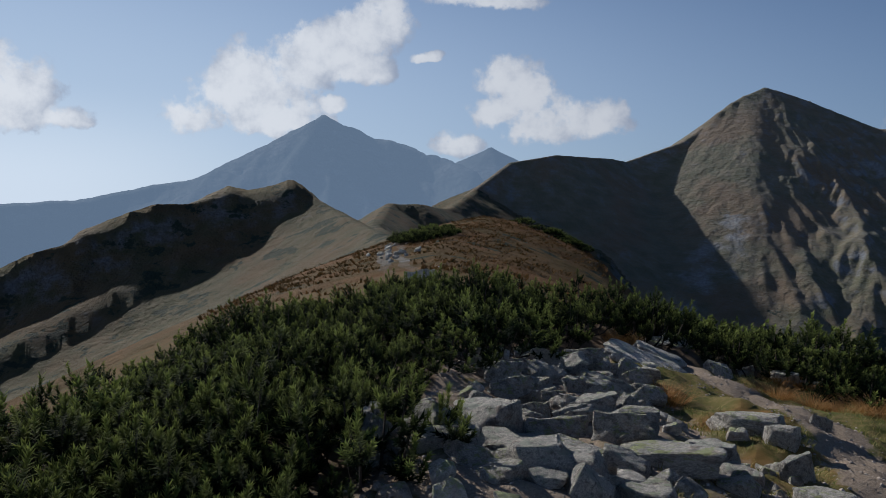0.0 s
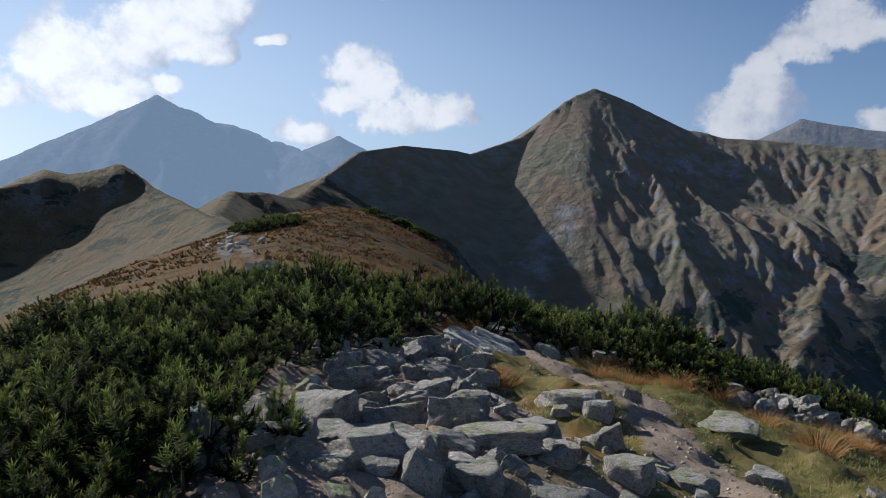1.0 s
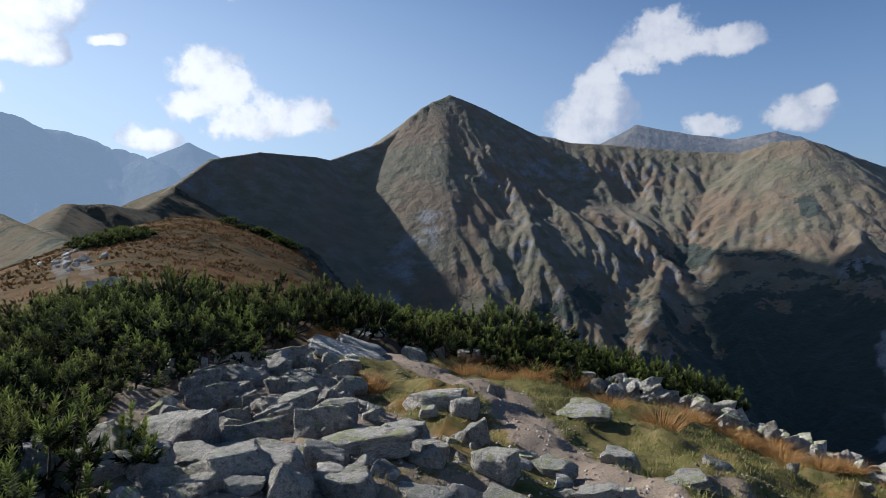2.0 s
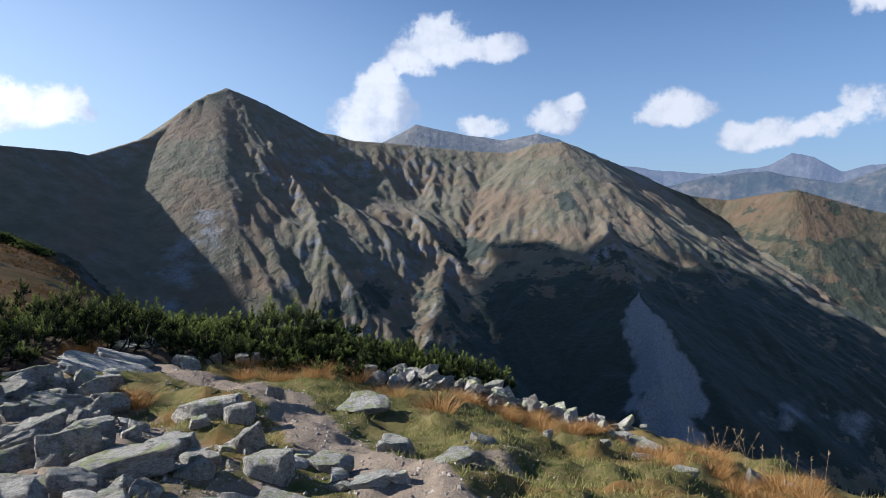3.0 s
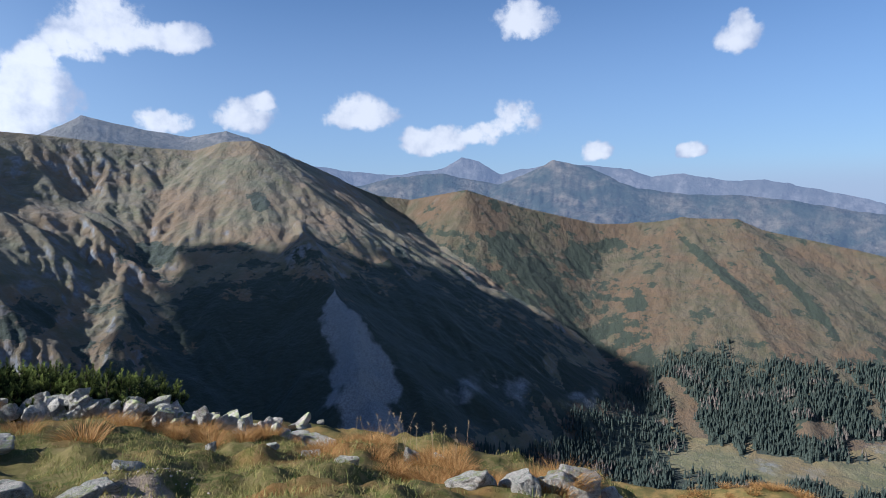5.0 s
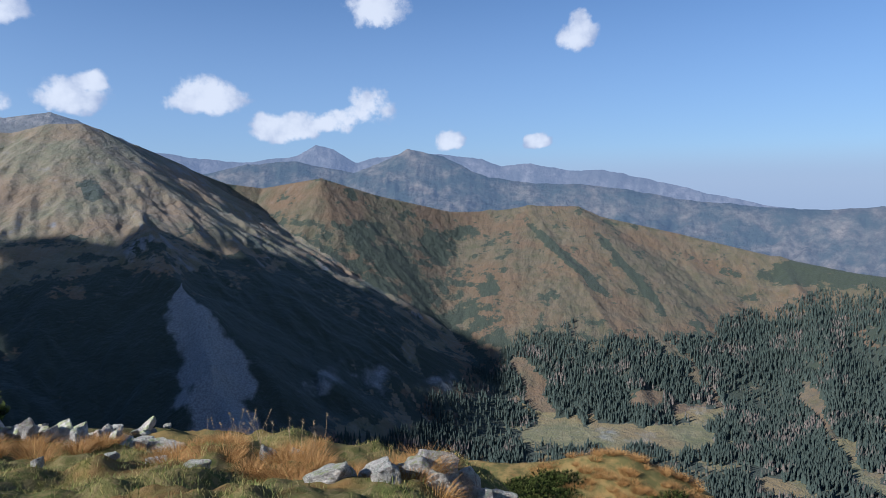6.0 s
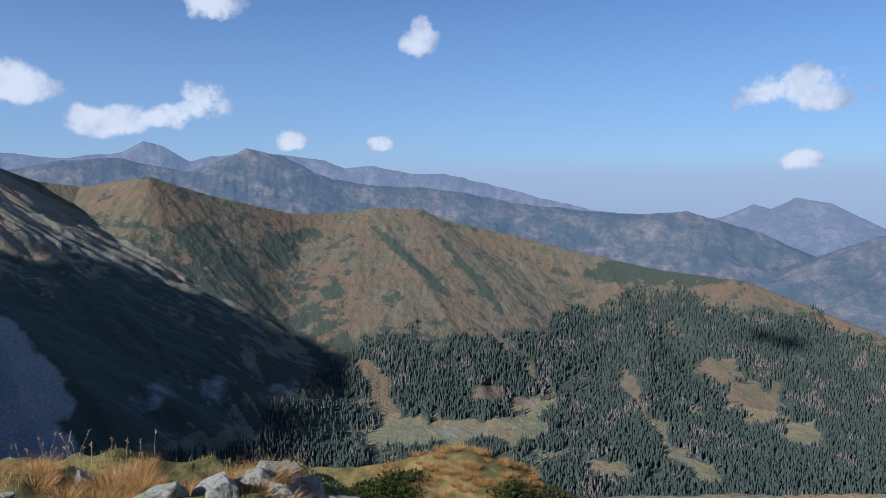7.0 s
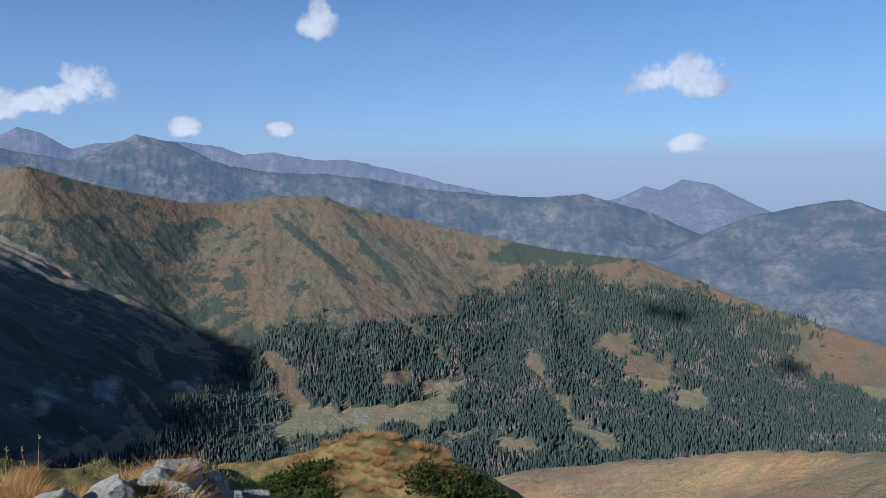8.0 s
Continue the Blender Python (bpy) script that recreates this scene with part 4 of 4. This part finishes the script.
lay_stone(-1.0, 26.5, 1.4, 1.5, "pale boulder among dwarf pines beside the footpath", "", sink=0.05)
for k in range(44):
    y = stone_rnd.uniform(54, 98)
    x = float(np.interp(y, [34, 61, 85, 110], [-1.6, -4.9, -5.6, 0.5])) + stone_rnd.gauss(0, 0.9)
    w = stone_rnd.uniform(0.35, 1.0)
    lay_stone(x, y, w, w * 0.7, "pale stone of the worn footpath up the next rise", "stones of the far footpath", tilt=25, meshes=COBBLES, sink=0.1)


def scatter_pebbles():
    """Loose grit and pebbles on the bare ground, too many to count."""
    rnd = np.random.RandomState(77)
    n = 13000
    x, y = rnd.uniform(-0.6, 5.6, n), rnd.uniform(2.6, 9.5, n)
    track = np.interp(y, [2, 3.7, 5, 6.6, 7.3, 9, 12], [2.9, 3.4, 3.6, 4.2, 4.3, 3.9, 3.4])
    keep = (np.abs(x - track) < 0.75) | (x < 2.7) | (np.hypot(x - 5.0, y - 4.1) < 0.6)
    x, y = x[keep], y[keep]
    z = ground_many(x, y)
    shape = np.array([(1, 0, 0.1), (0.2, 0.9, 0), (-0.9, 0.3, 0.1), (-0.3, -0.9, 0), (0.5, 0.1, 0.6), (-0.3, 0.1, 0.7)])
    size = 0.005 + 0.024 * rnd.rand(len(x)) ** 4
    turn = rnd.uniform(0, 6.28, len(x))
    c, s = np.cos(turn)[:, None], np.sin(turn)[:, None]
    vx = shape[None, :, 0] * c - shape[None, :, 1] * s
    vy = shape[None, :, 0] * s + shape[None, :, 1] * c
    v = np.stack((x[:, None] + vx * size[:, None], y[:, None] + vy * size[:, None], z[:, None] + (shape[None, :, 2] * 0.9 - 0.1) * size[:, None]), 2).reshape(-1, 3)
    tri = [(0, 1, 4), (1, 5, 4), (1, 2, 5), (2, 3, 5), (3, 4, 5), (3, 0, 4)]
    f = (np.arange(len(x))[:, None, None] * 6 + np.array(tri)[None]).reshape(-1, 3)
    me = bpy.data.meshes.new("gravel")
    me.from_pydata(v.tolist(), [], f.tolist())
    me.materials.append(GRIT)
    tagged(new("gravel", me), "loose pinkish-grey granite gravel on the path", "gravel", kind="stuff")


GRIT = shader("loose granite grit", lambda net, p: net.mix(net.node("ShaderNodeNewGeometry").outputs["Random Per Island"], (0.20, 0.17, 0.145), (0.42, 0.36, 0.31)), 0.9, gloss=0.05)
scatter_pebbles()


# ---- dwarf mountain pine ----
def needle_colour(net, p):
    info = net.node("ShaderNodeObjectInfo").outputs["Random"]
    # Light tone is young growth; dark tone stands in for shade between the tufts.
    tone = attribute(net, "tone")
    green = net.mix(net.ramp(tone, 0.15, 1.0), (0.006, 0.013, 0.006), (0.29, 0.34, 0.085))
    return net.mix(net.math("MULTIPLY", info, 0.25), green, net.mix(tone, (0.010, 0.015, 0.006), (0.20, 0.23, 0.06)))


NEEDLES = shader("dwarf pine needles", needle_colour, 0.8, thin=0.28, gloss=0.04)
BARK = shader("grey-brown pine bark", lambda net, p: net.mix(net.noise(p, 30.0, 5.0), (0.022, 0.017, 0.013), (0.065, 0.05, 0.04)), 0.9, lambda net, p: net.noise(p, 40.0, 5.0), 0.01)


def quads(name, verts, faces, material, parent=None):
    me = bpy.data.meshes.new(name)
    me.from_pydata(verts, [], faces)
    me.materials.append(material)
    ob = new(name, me)
    ob.parent = parent
    return ob


def tube(verts, faces, a, b, ra, rb, sides=5):
    """A tapered limb from a to b."""
    axis = (b - a).normalized()
    side = axis.orthogonal().normalized()
    other = axis.cross(side)
    base = len(verts)
    for p, r in ((a, ra), (b, rb)):
        for k in range(sides):
            t = 6.2832 * k / sides
            verts.append(p + side * (r * math.cos(t)) + other * (r * math.sin(t)))
    for k in range(sides):
        faces.append((base + k, base + (k + 1) % sides, base + sides + (k + 1) % sides, base + sides + k))


def shoot(verts, faces, tones, foot, way, length, count, needle, width, rnd, tone):
    """A brush of needles round a short stem, paler towards its tip."""
    side = way.orthogonal().normalized()
    other = way.cross(side)
    for k in range(count):
        s = (k + 0.5) / count
        turn = k * 2.39996 + rnd.uniform(-0.3, 0.3)
        out = side * math.cos(turn) + other * math.sin(turn)
        lean = radians(78 - 42 * s + rnd.uniform(-10, 10))
        d = way * math.cos(lean) + out * math.sin(lean)
        p = foot + way * (length * s)
        w = (out.cross(way) + out * rnd.uniform(-0.6, 0.6)).normalized() * width
        tip = p + d * (needle * rnd.uniform(0.8, 1.15))
        base = len(verts)
        verts.extend((p - w, p + w, tip))
        faces.append((base, base + 1, base + 2))
        # Tips are paler growth; the feet are coloured dark as if shaded.
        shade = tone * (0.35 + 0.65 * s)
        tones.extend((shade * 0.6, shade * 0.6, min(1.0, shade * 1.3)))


def pine_shrub(seed, radius, height, tufts, count, needle, width):
    """A cushion of dwarf pine: bent limbs from one foot, each bearing tufts of upright shoots, with gaps darkened by
    near-black inner shoots.
    """
    rnd = random.Random(seed)
    foot = new("dwarf_pine")
    limbs, limb_faces, v, f, tones = [], [], [], [], []
    made = []
    tries = 0
    while len(made) < tufts and tries < 900:
        tries += 1
        rr = radius * math.sqrt(rnd.random())
        a = rnd.uniform(0, 6.283)
        x, y = rr * math.cos(a), rr * math.sin(a)
        if any((x - q[0]) ** 2 + (y - q[1]) ** 2 < (0.235 * radius) ** 2 for q in made):
            continue
        dome = math.sqrt(max(0.02, 1 - (rr / (radius * 1.05)) ** 2))
        top = height * (0.2 + 0.8 * dome) * rnd.uniform(0.58, 1.0)
        made.append((x, y, top))
    for x, y, top in made:
        head = Vector((x, y, top * 0.80))
        bend = Vector((x * 0.75, y * 0.75, top * 0.2))
        tube(limbs, limb_faces, Vector((x * 0.1, y * 0.1, -0.08)), bend, 0.018, 0.013, 4)
        tube(limbs, limb_faces, bend, head, 0.012, 0.006, 4)
        tone = rnd.uniform(0.45, 1.0)
        lead = Vector((x / radius * 0.3 + rnd.uniform(-0.15, 0.15), y / radius * 0.3 + rnd.uniform(-0.15, 0.15), 1.0)).normalized()
        shoot(v, f, tones, head - lead * 0.02, lead, rnd.uniform(0.14, 0.20), int(count * 1.3), needle, width, rnd, tone)
        for k in range(6):
            a = k * 1.05 + rnd.uniform(-0.3, 0.3)
            out = Vector((math.cos(a), math.sin(a), 0))
            way = (lead + out * rnd.uniform(0.25, 0.7)).normalized()
            start = head + out * 0.035 - Vector((0, 0, rnd.uniform(0.04, 0.14)))
            shoot(v, f, tones, start, way, rnd.uniform(0.10, 0.15), count, needle, width, rnd, tone * rnd.uniform(0.6, 0.95))
        # Inner shoots almost black: the shade inside the crown, put into their colour.
        for k in range(5):
            a = rnd.uniform(0, 6.283)
            way = Vector((math.cos(a), math.sin(a), 0.7)).normalized()
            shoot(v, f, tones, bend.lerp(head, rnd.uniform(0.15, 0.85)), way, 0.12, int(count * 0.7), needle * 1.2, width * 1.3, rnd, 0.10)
    quads("trunk", limbs, limb_faces, BARK, foot)
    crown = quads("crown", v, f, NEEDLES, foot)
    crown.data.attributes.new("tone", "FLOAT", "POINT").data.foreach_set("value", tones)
    return tagged(foot, "dense dark green dwarf mountain pine shrub", "shrub", "dwarf pines on the summit")


def plant(kinds, places, rnd):
    for x, y, s in places:
        src = rnd.choice(kinds)
        m = pose(x, y, ground_at(x, y) - 0.05, rnd.uniform(-5, 5), rnd.uniform(-5, 5), rnd.uniform(0, 360)) @ Matrix.Diagonal((s, s, s * rnd.uniform(0.8, 1.1), 1))
        ob = copy_thing(src, m)
        ob.matrix_basis = m


pine_rnd = random.Random(21)
NEAR_PINES = [pine_shrub(k, 0.80, 0.92, 24, 44, 0.050, 0.0072) for k in (1, 2, 3, 7)]
MID_PINES = [pine_shrub(k, 0.95, 1.0, 26, 17, 0.058, 0.0125) for k in (4, 5, 6, 8)]
FAR_PINES = [pine_shrub(k, 0.95, 1.0, 24, 7, 0.075, 0.030) for k in (9, 10, 11)]


def pine_limit(b):
    return float(np.interp(b, [-60, -20, -6, 0, 6, 13, 20, 26, 32, 42, 48], [3.0, 3.5, 4.3, 7.2, 9.1, 10.8, 12.0, 11.4, 11.4, 11.5, 11.9]))


def scatter_pines():
    near, middle, far = [], [], []
    r = 3.2
    while r < 34:
        step = 0.82 if r < 7 else 1.05 + 0.035 * (r - 7)
        b = -41.0 + pine_rnd.uniform(0, 6)
        while b < 48.5:
            here = pine_limit(b)
            outer = np.interp(b, [-50, -34, -31, -28, -21, -10, 10, 14, 30, 47], [4.6, 4.9, 6.0, 9.0, 16, 24, 25, 22, 18, 14.5])
            rr = r + pine_rnd.uniform(-0.3, 0.3)
            if here < rr < outer:
                a = radians(b)
                item = (rr * math.sin(a), rr * math.cos(a), pine_rnd.uniform(0.6, 1.3) * float(np.interp(rr, [4, 10, 17, 24], [1.0, 0.95, 0.8, 0.5])) * float(np.interp(b, [10, 22, 34, 40, 48], [1.0, 1.35, 1.4, 1.15, 0.9])))
                (near if rr < 6.5 else middle if rr < 14 else far).append(item)
            b += math.degrees(step / r) * pine_rnd.uniform(0.8, 1.2)
        r += step * 0.86
    for k in range(90):
        middle.append((28.6 + pine_rnd.uniform(0, 5.0), -2.2 + pine_rnd.uniform(0, 5.6), pine_rnd.uniform(0.55, 0.85)))
    for k in range(34):
        middle.append((30.4 + pine_rnd.uniform(0, 3.0), -10.6 + pine_rnd.uniform(0, 4.2), pine_rnd.uniform(0.55, 0.9)))
    for k in range(30):
        a, q = pine_rnd.uniform(0, 6.28), math.sqrt(pine_rnd.random())
        far.append((-2.2 + math.cos(a) * q * 3.4, 82 + math.sin(a) * q * 7.0, pine_rnd.uniform(1.3, 2.0)))
    for k in range(26):
        s = pine_rnd.random()
        far.append((14 + 12 * s + pine_rnd.gauss(0, 1.0), 132 - 14 * s + pine_rnd.gauss(0, 2.5), pine_rnd.uniform(1.3, 2.0)))
    for k in range(14):
        s = pine_rnd.random()
        middle.append((8.0 + 1.7 * s + pine_rnd.gauss(0, 0.25), 10.5 - 1.5 * s + pine_rnd.gauss(0, 0.25), pine_rnd.uniform(0.95, 1.3) * (1 - 0.25 * s)))
    plant(NEAR_PINES, near, pine_rnd)
    plant(MID_PINES, middle, pine_rnd)
    plant(FAR_PINES, far, pine_rnd)
    for ob in NEAR_PINES + MID_PINES + FAR_PINES:
        spare_children = list(ob.children)
        for c in spare_children:
            bpy.data.objects.remove(c)
        bpy.data.objects.remove(ob)


scatter_pines()


# ---- grass ----
def blade_colour(low, high):
    def colour(net, p):
        island = net.node("ShaderNodeNewGeometry").outputs["Random Per Island"]
        return net.mix(island, low, high)
    return colour


DRY = shader("rust-coloured dry grass", blade_colour((0.22, 0.10, 0.028), (0.50, 0.30, 0.11)), 0.7, thin=0.3)
TURF = shader("green-yellow turf", blade_colour((0.095, 0.13, 0.028), (0.34, 0.27, 0.10)), 0.75, thin=0.3)


def blade(v, f, foot, lean, length, width, rnd):
    a = rnd.uniform(0, 6.283)
    side = Vector((math.cos(a), math.sin(a), 0)) * width
    mid = foot + lean * (length * 0.5) + Vector((0, 0, length * 0.5))
    tip = foot + lean * (length * 1.25) + Vector((0, 0, length * 0.78))
    k = len(v)
    v.extend((foot - side, foot + side, mid + side * 0.7, mid - side * 0.7, tip))
    f.extend(((k, k + 1, k + 2, k + 3), (k + 3, k + 2, k + 4)))


def tussock(seed, blades, length, width):
    rnd = random.Random(seed)
    v, f = [], []
    for k in range(blades):
        a, r = rnd.uniform(0, 6.283), math.sqrt(rnd.random())
        foot = Vector((math.cos(a) * r * 0.16, math.sin(a) * r * 0.16, -0.02))
        lean = Vector((math.cos(a), math.sin(a), 0)) * (0.15 + 0.75 * r * rnd.uniform(0.5, 1.2)) + Vector((rnd.uniform(-0.15, 0.3), rnd.uniform(-0.2, 0.2), 0))
        blade(v, f, foot, lean, length * rnd.uniform(0.6, 1.1), width, rnd)
    ob = quads("grass_tussock", v, f, DRY)
    return tagged(ob, "rust-orange dry grass tussock on the summit rim", "grass", "dry grass tussocks")


def grow_tussocks():
    rnd = random.Random(31)
    kinds = [tussock(k, 300, 0.27, 0.0027) for k in (1, 2, 3, 4)]
    spots = [(2.75, 7.75, 1.0), (2.66, 7.82, 0.8), (2.95, 10.9, 1.0), (3.1, 10.8, 0.8), (6.5, 6.6, 1.2), (6.2, 7.3, 1.0)]
    lines = [((5.6, 9.6), (8.2, 7.7), 26, 0.4), ((8.0, 7.6), (9.0, 5.0), 30, 0.45), ((9.2, 4.8), (7.6, 1.9), 46, 0.45), ((7.6, 1.9), (6.9, 0.3), 26, 0.3), ((4.4, 9.2), (5.8, 8.6), 9, 0.3)]
    for (x0, y0), (x1, y1), n, spread in lines:
        for k in range(n):
            s = rnd.random()
            spots.append((x0 + (x1 - x0) * s + rnd.gauss(0, spread), y0 + (y1 - y0) * s + rnd.gauss(0, spread), rnd.uniform(0.45, 0.95)))
    for k in range(90):
        a, q = rnd.uniform(0, 6.283), math.sqrt(rnd.random())
        spots.append((34.5 + 3.5 * q * math.cos(a), -4.8 + 4.5 * q * math.sin(a), rnd.uniform(0.9, 1.6)))
    for x, y, s in spots:
        m = pose(x, y, ground_at(x, y), 0, 0, rnd.uniform(0, 360)) @ Matrix.Diagonal((s * 1.15, s * 1.15, s, 1))
        ob = copy_thing(rnd.choice(kinds), m)
        ob.matrix_basis = m
    for ob in kinds:
        bpy.data.objects.remove(ob)


grow_tussocks()


def grow_turf():
    rnd = np.random.RandomState(4)
    n = 84000
    r = np.sqrt(rnd.rand(n)) * 11.5 + 0.2
    b = np.radians(rnd.uniform(15, 125, n))
    x, y = r * np.sin(b), r * np.cos(b)
    track = np.interp(y, [2, 3.7, 5, 6.6, 7.3, 9, 12], [2.9, 3.4, 3.6, 4.2, 4.3, 3.9, 3.4])
    keep = (x > 0.5) & (np.abs(x - track) > 0.42) & (rough(x * 1.7, y * 1.7, 4) + 0.12 * (rnd.rand(n) - 0.5) > np.where(x > 2.6, 0.45, 0.53)) & (r > 3) & ((y < 9) | (x > 4.2))
    x, y = x[keep], y[keep]
    z = ground_many(x, y)
    one = random.Random(8)
    v, f = [], []
    for px, py, pz in zip(x, y, z):
        lean = Vector((one.uniform(-0.6, 0.8), one.uniform(-0.6, 0.6), 0))
        blade(v, f, Vector((px, py, pz - 0.01)), lean, one.uniform(0.035, 0.10), 0.0038, one)
    tagged(quads("turf_grass", v, f, TURF), "short green and straw-yellow turf blades", "grass", kind="stuff")


grow_turf()


HEATH = shader("rust and olive heath tufts", blade_colour((0.045, 0.040, 0.016), (0.20, 0.105, 0.04)), 0.85, thin=0.15, gloss=0.05)


def grow_heath():
    """Low bilberry and grass tufts that cover the next rise of the ridge."""
    rnd = np.random.RandomState(14)
    n = 5200
    r, b = np.sqrt(rnd.uniform(22 ** 2, 138 ** 2, n)), np.radians(rnd.uniform(-20, 14, n))
    x, y = r * np.sin(b), r * np.cos(b)
    way = np.interp(y, [20, 34, 61, 85, 110], [-0.5, -1.6, -4.9, -5.6, 0.5])
    keep = (np.abs(x - way) > 1.3) & (rough(x / 7 + 2, y / 7 + 2, 3) > 0.40)
    x, y = x[keep], y[keep]
    z = land(x, y)[0] + near_detail(x, y)
    z = z + (rough(x / 9, y / 9, 4) - 0.5) * 1.2 * np.clip((np.hypot(x, y) - 42) / 60, 0, 1)
    one = random.Random(15)
    v, f = [], []
    for px, py, pz in zip(x, y, z):
        size = one.uniform(0.25, 0.6)
        for k in range(7):
            a = one.uniform(0, 6.283)
            q = Vector((px + math.cos(a) * size * 0.5, py + math.sin(a) * size * 0.5, pz - 0.04))
            blade(v, f, q, Vector((math.cos(a) * 0.6, math.sin(a) * 0.6, 0)), size * one.uniform(0.4, 0.8), size * 0.16, one)
    tagged(quads("heath", v, f, HEATH), "rust-brown and olive heath tufts on the ridge", "heath", kind="stuff")


grow_heath()


# ---- spruce forest in the valley ----
def spruce_colour(net, p):
    island = net.node("ShaderNodeNewGeometry").outputs["Random Per Island"]
    live = net.mix(island, (0.036, 0.050, 0.045), (0.052, 0.065, 0.055))
    grey = net.ramp(net.noise(p, 0.012, 5.0, 0.6), 0.545, 0.61)
    return net.mix(net.math("MULTIPLY", grey, net.ramp(island, 0.35, 0.5)), live, (0.125, 0.105, 0.092))


SPRUCE = shader("dark spruce crowns", spruce_colour, 0.95, gloss=0.04)


def build_forest():
    rnd = np.random.RandomState(12)
    n = 150000
    r = np.sqrt(rnd.uniform(820 ** 2, 2150 ** 2, n))
    bd = rnd.uniform(62, 146, n)
    x, y = r * np.sin(np.radians(bd)), r * np.cos(np.radians(bd))
    z, kind = land(x, y)
    z = z + relief(x, y)
    rise = np.degrees(np.arctan2(z - EYE, r))
    patch = rough(x / 110 + 3, y / 110 + 3, 4)
    strip = rough(bd * 0.55 + 0.18 * rise + 9, rise * 0.16 + 4, 3)
    depth = tree_line(bd) - rise + 3.4 * (strip - 0.5) + 1.6 * (patch - 0.5)
    keep = (depth > 0) & (rnd.rand(n) < np.clip(0.25 + depth / 2.2, 0, 1) * np.clip((patch - 0.30) / 0.10, 0.15, 1)) & (clearings(bd, rise) < 0.12)
    keep &= np.isin(kind, [KINDS.index(k) for k in ("spruce", "floor", "big")])
    x, y, z = x[keep], y[keep], z[keep]
    count = len(x)
    tall = rnd.uniform(8, 17, count) * np.clip(0.6 + (-z - 200) / 300, 0.5, 1.1)
    wide = tall * rnd.uniform(0.16, 0.22, count)
    turn = rnd.uniform(0, 6.28, count)
    sides = 4
    verts, faces = [], []
    rows = []
    for lo, hi, w in ((0.05, 0.66, 1.0), (0.45, 1.0, 0.62)):
        for k in range(sides):
            a = turn + 6.2832 * k / sides
            rows.append(np.stack((x + np.cos(a) * wide * w, y + np.sin(a) * wide * w, z + tall * lo), 1))
        rows.append(np.stack((x, y, z + tall * hi), 1))
    allv = np.stack(rows, 1).reshape(-1, 3)
    tri = [(t * 5 + k, t * 5 + (k + 1) % 4, t * 5 + 4) for t in range(2) for k in range(4)]
    f = (np.arange(count)[:, None, None] * 10 + np.array(tri)[None]).reshape(-1, 3)
    me = bpy.data.meshes.new("spruce_forest")
    me.vertices.add(len(allv))
    me.vertices.foreach_set("co", allv.astype(np.float32).ravel())
    me.loops.add(f.size)
    me.loops.foreach_set("vertex_index", f.astype(np.int32).ravel())
    me.polygons.add(len(f))
    me.polygons.foreach_set("loop_start", np.arange(0, f.size, 3, dtype=np.int32))
    me.materials.append(SPRUCE)
    me.update(calc_edges=True)
    tagged(new("spruce_forest", me), "dark spruce forest with grey dead stands", "forest", kind="stuff")


build_forest()


# ---- dry flower stalks on the rim ----
STRAW = shader("bleached dry stalk", lambda net, p: net.mix(net.noise(p, 25.0, 3.0), (0.16, 0.11, 0.06), (0.36, 0.27, 0.16)), 0.85)


def dry_stalk(x, y, tall, rnd):
    foot = new("dry_stalk")
    v, f = [], []
    a, lean = rnd.uniform(0, 6.28), rnd.uniform(0.02, 0.12)
    bend = Vector((math.cos(a) * lean, math.sin(a) * lean, tall * 0.55))
    end = Vector((math.cos(a) * lean * 2.6, math.sin(a) * lean * 2.6, tall))
    tube(v, f, Vector((0, 0, -0.03)), bend, 0.0024, 0.0018, 4)
    tube(v, f, bend, end, 0.0018, 0.0014, 4)
    quads("stem", v, f, STRAW, foot)
    v, f = [], []
    for k in range(6):
        way = Vector((rnd.uniform(-1, 1), rnd.uniform(-1, 1), rnd.uniform(0.2, 1.2))).normalized()
        start = bend.lerp(end, rnd.uniform(0.75, 1.0))
        tube(v, f, start, start + way * rnd.uniform(0.02, 0.04), 0.0045, 0.0015, 4)
    quads("seed_head", v, f, STRAW, foot)
    foot.location = (x, y, ground_at(x, y))
    tagged(foot, "thin bleached flower stalk with a seed head", "plant", "dry stalks on the rim")


stalk_rnd = random.Random(9)
for k in range(26):
    s = stalk_rnd.random()
    dry_stalk(9.5 - 1.4 * s + stalk_rnd.gauss(0, 0.15), 4.2 - 2.0 * s + stalk_rnd.gauss(0, 0.2), stalk_rnd.uniform(0.3, 0.55), stalk_rnd)
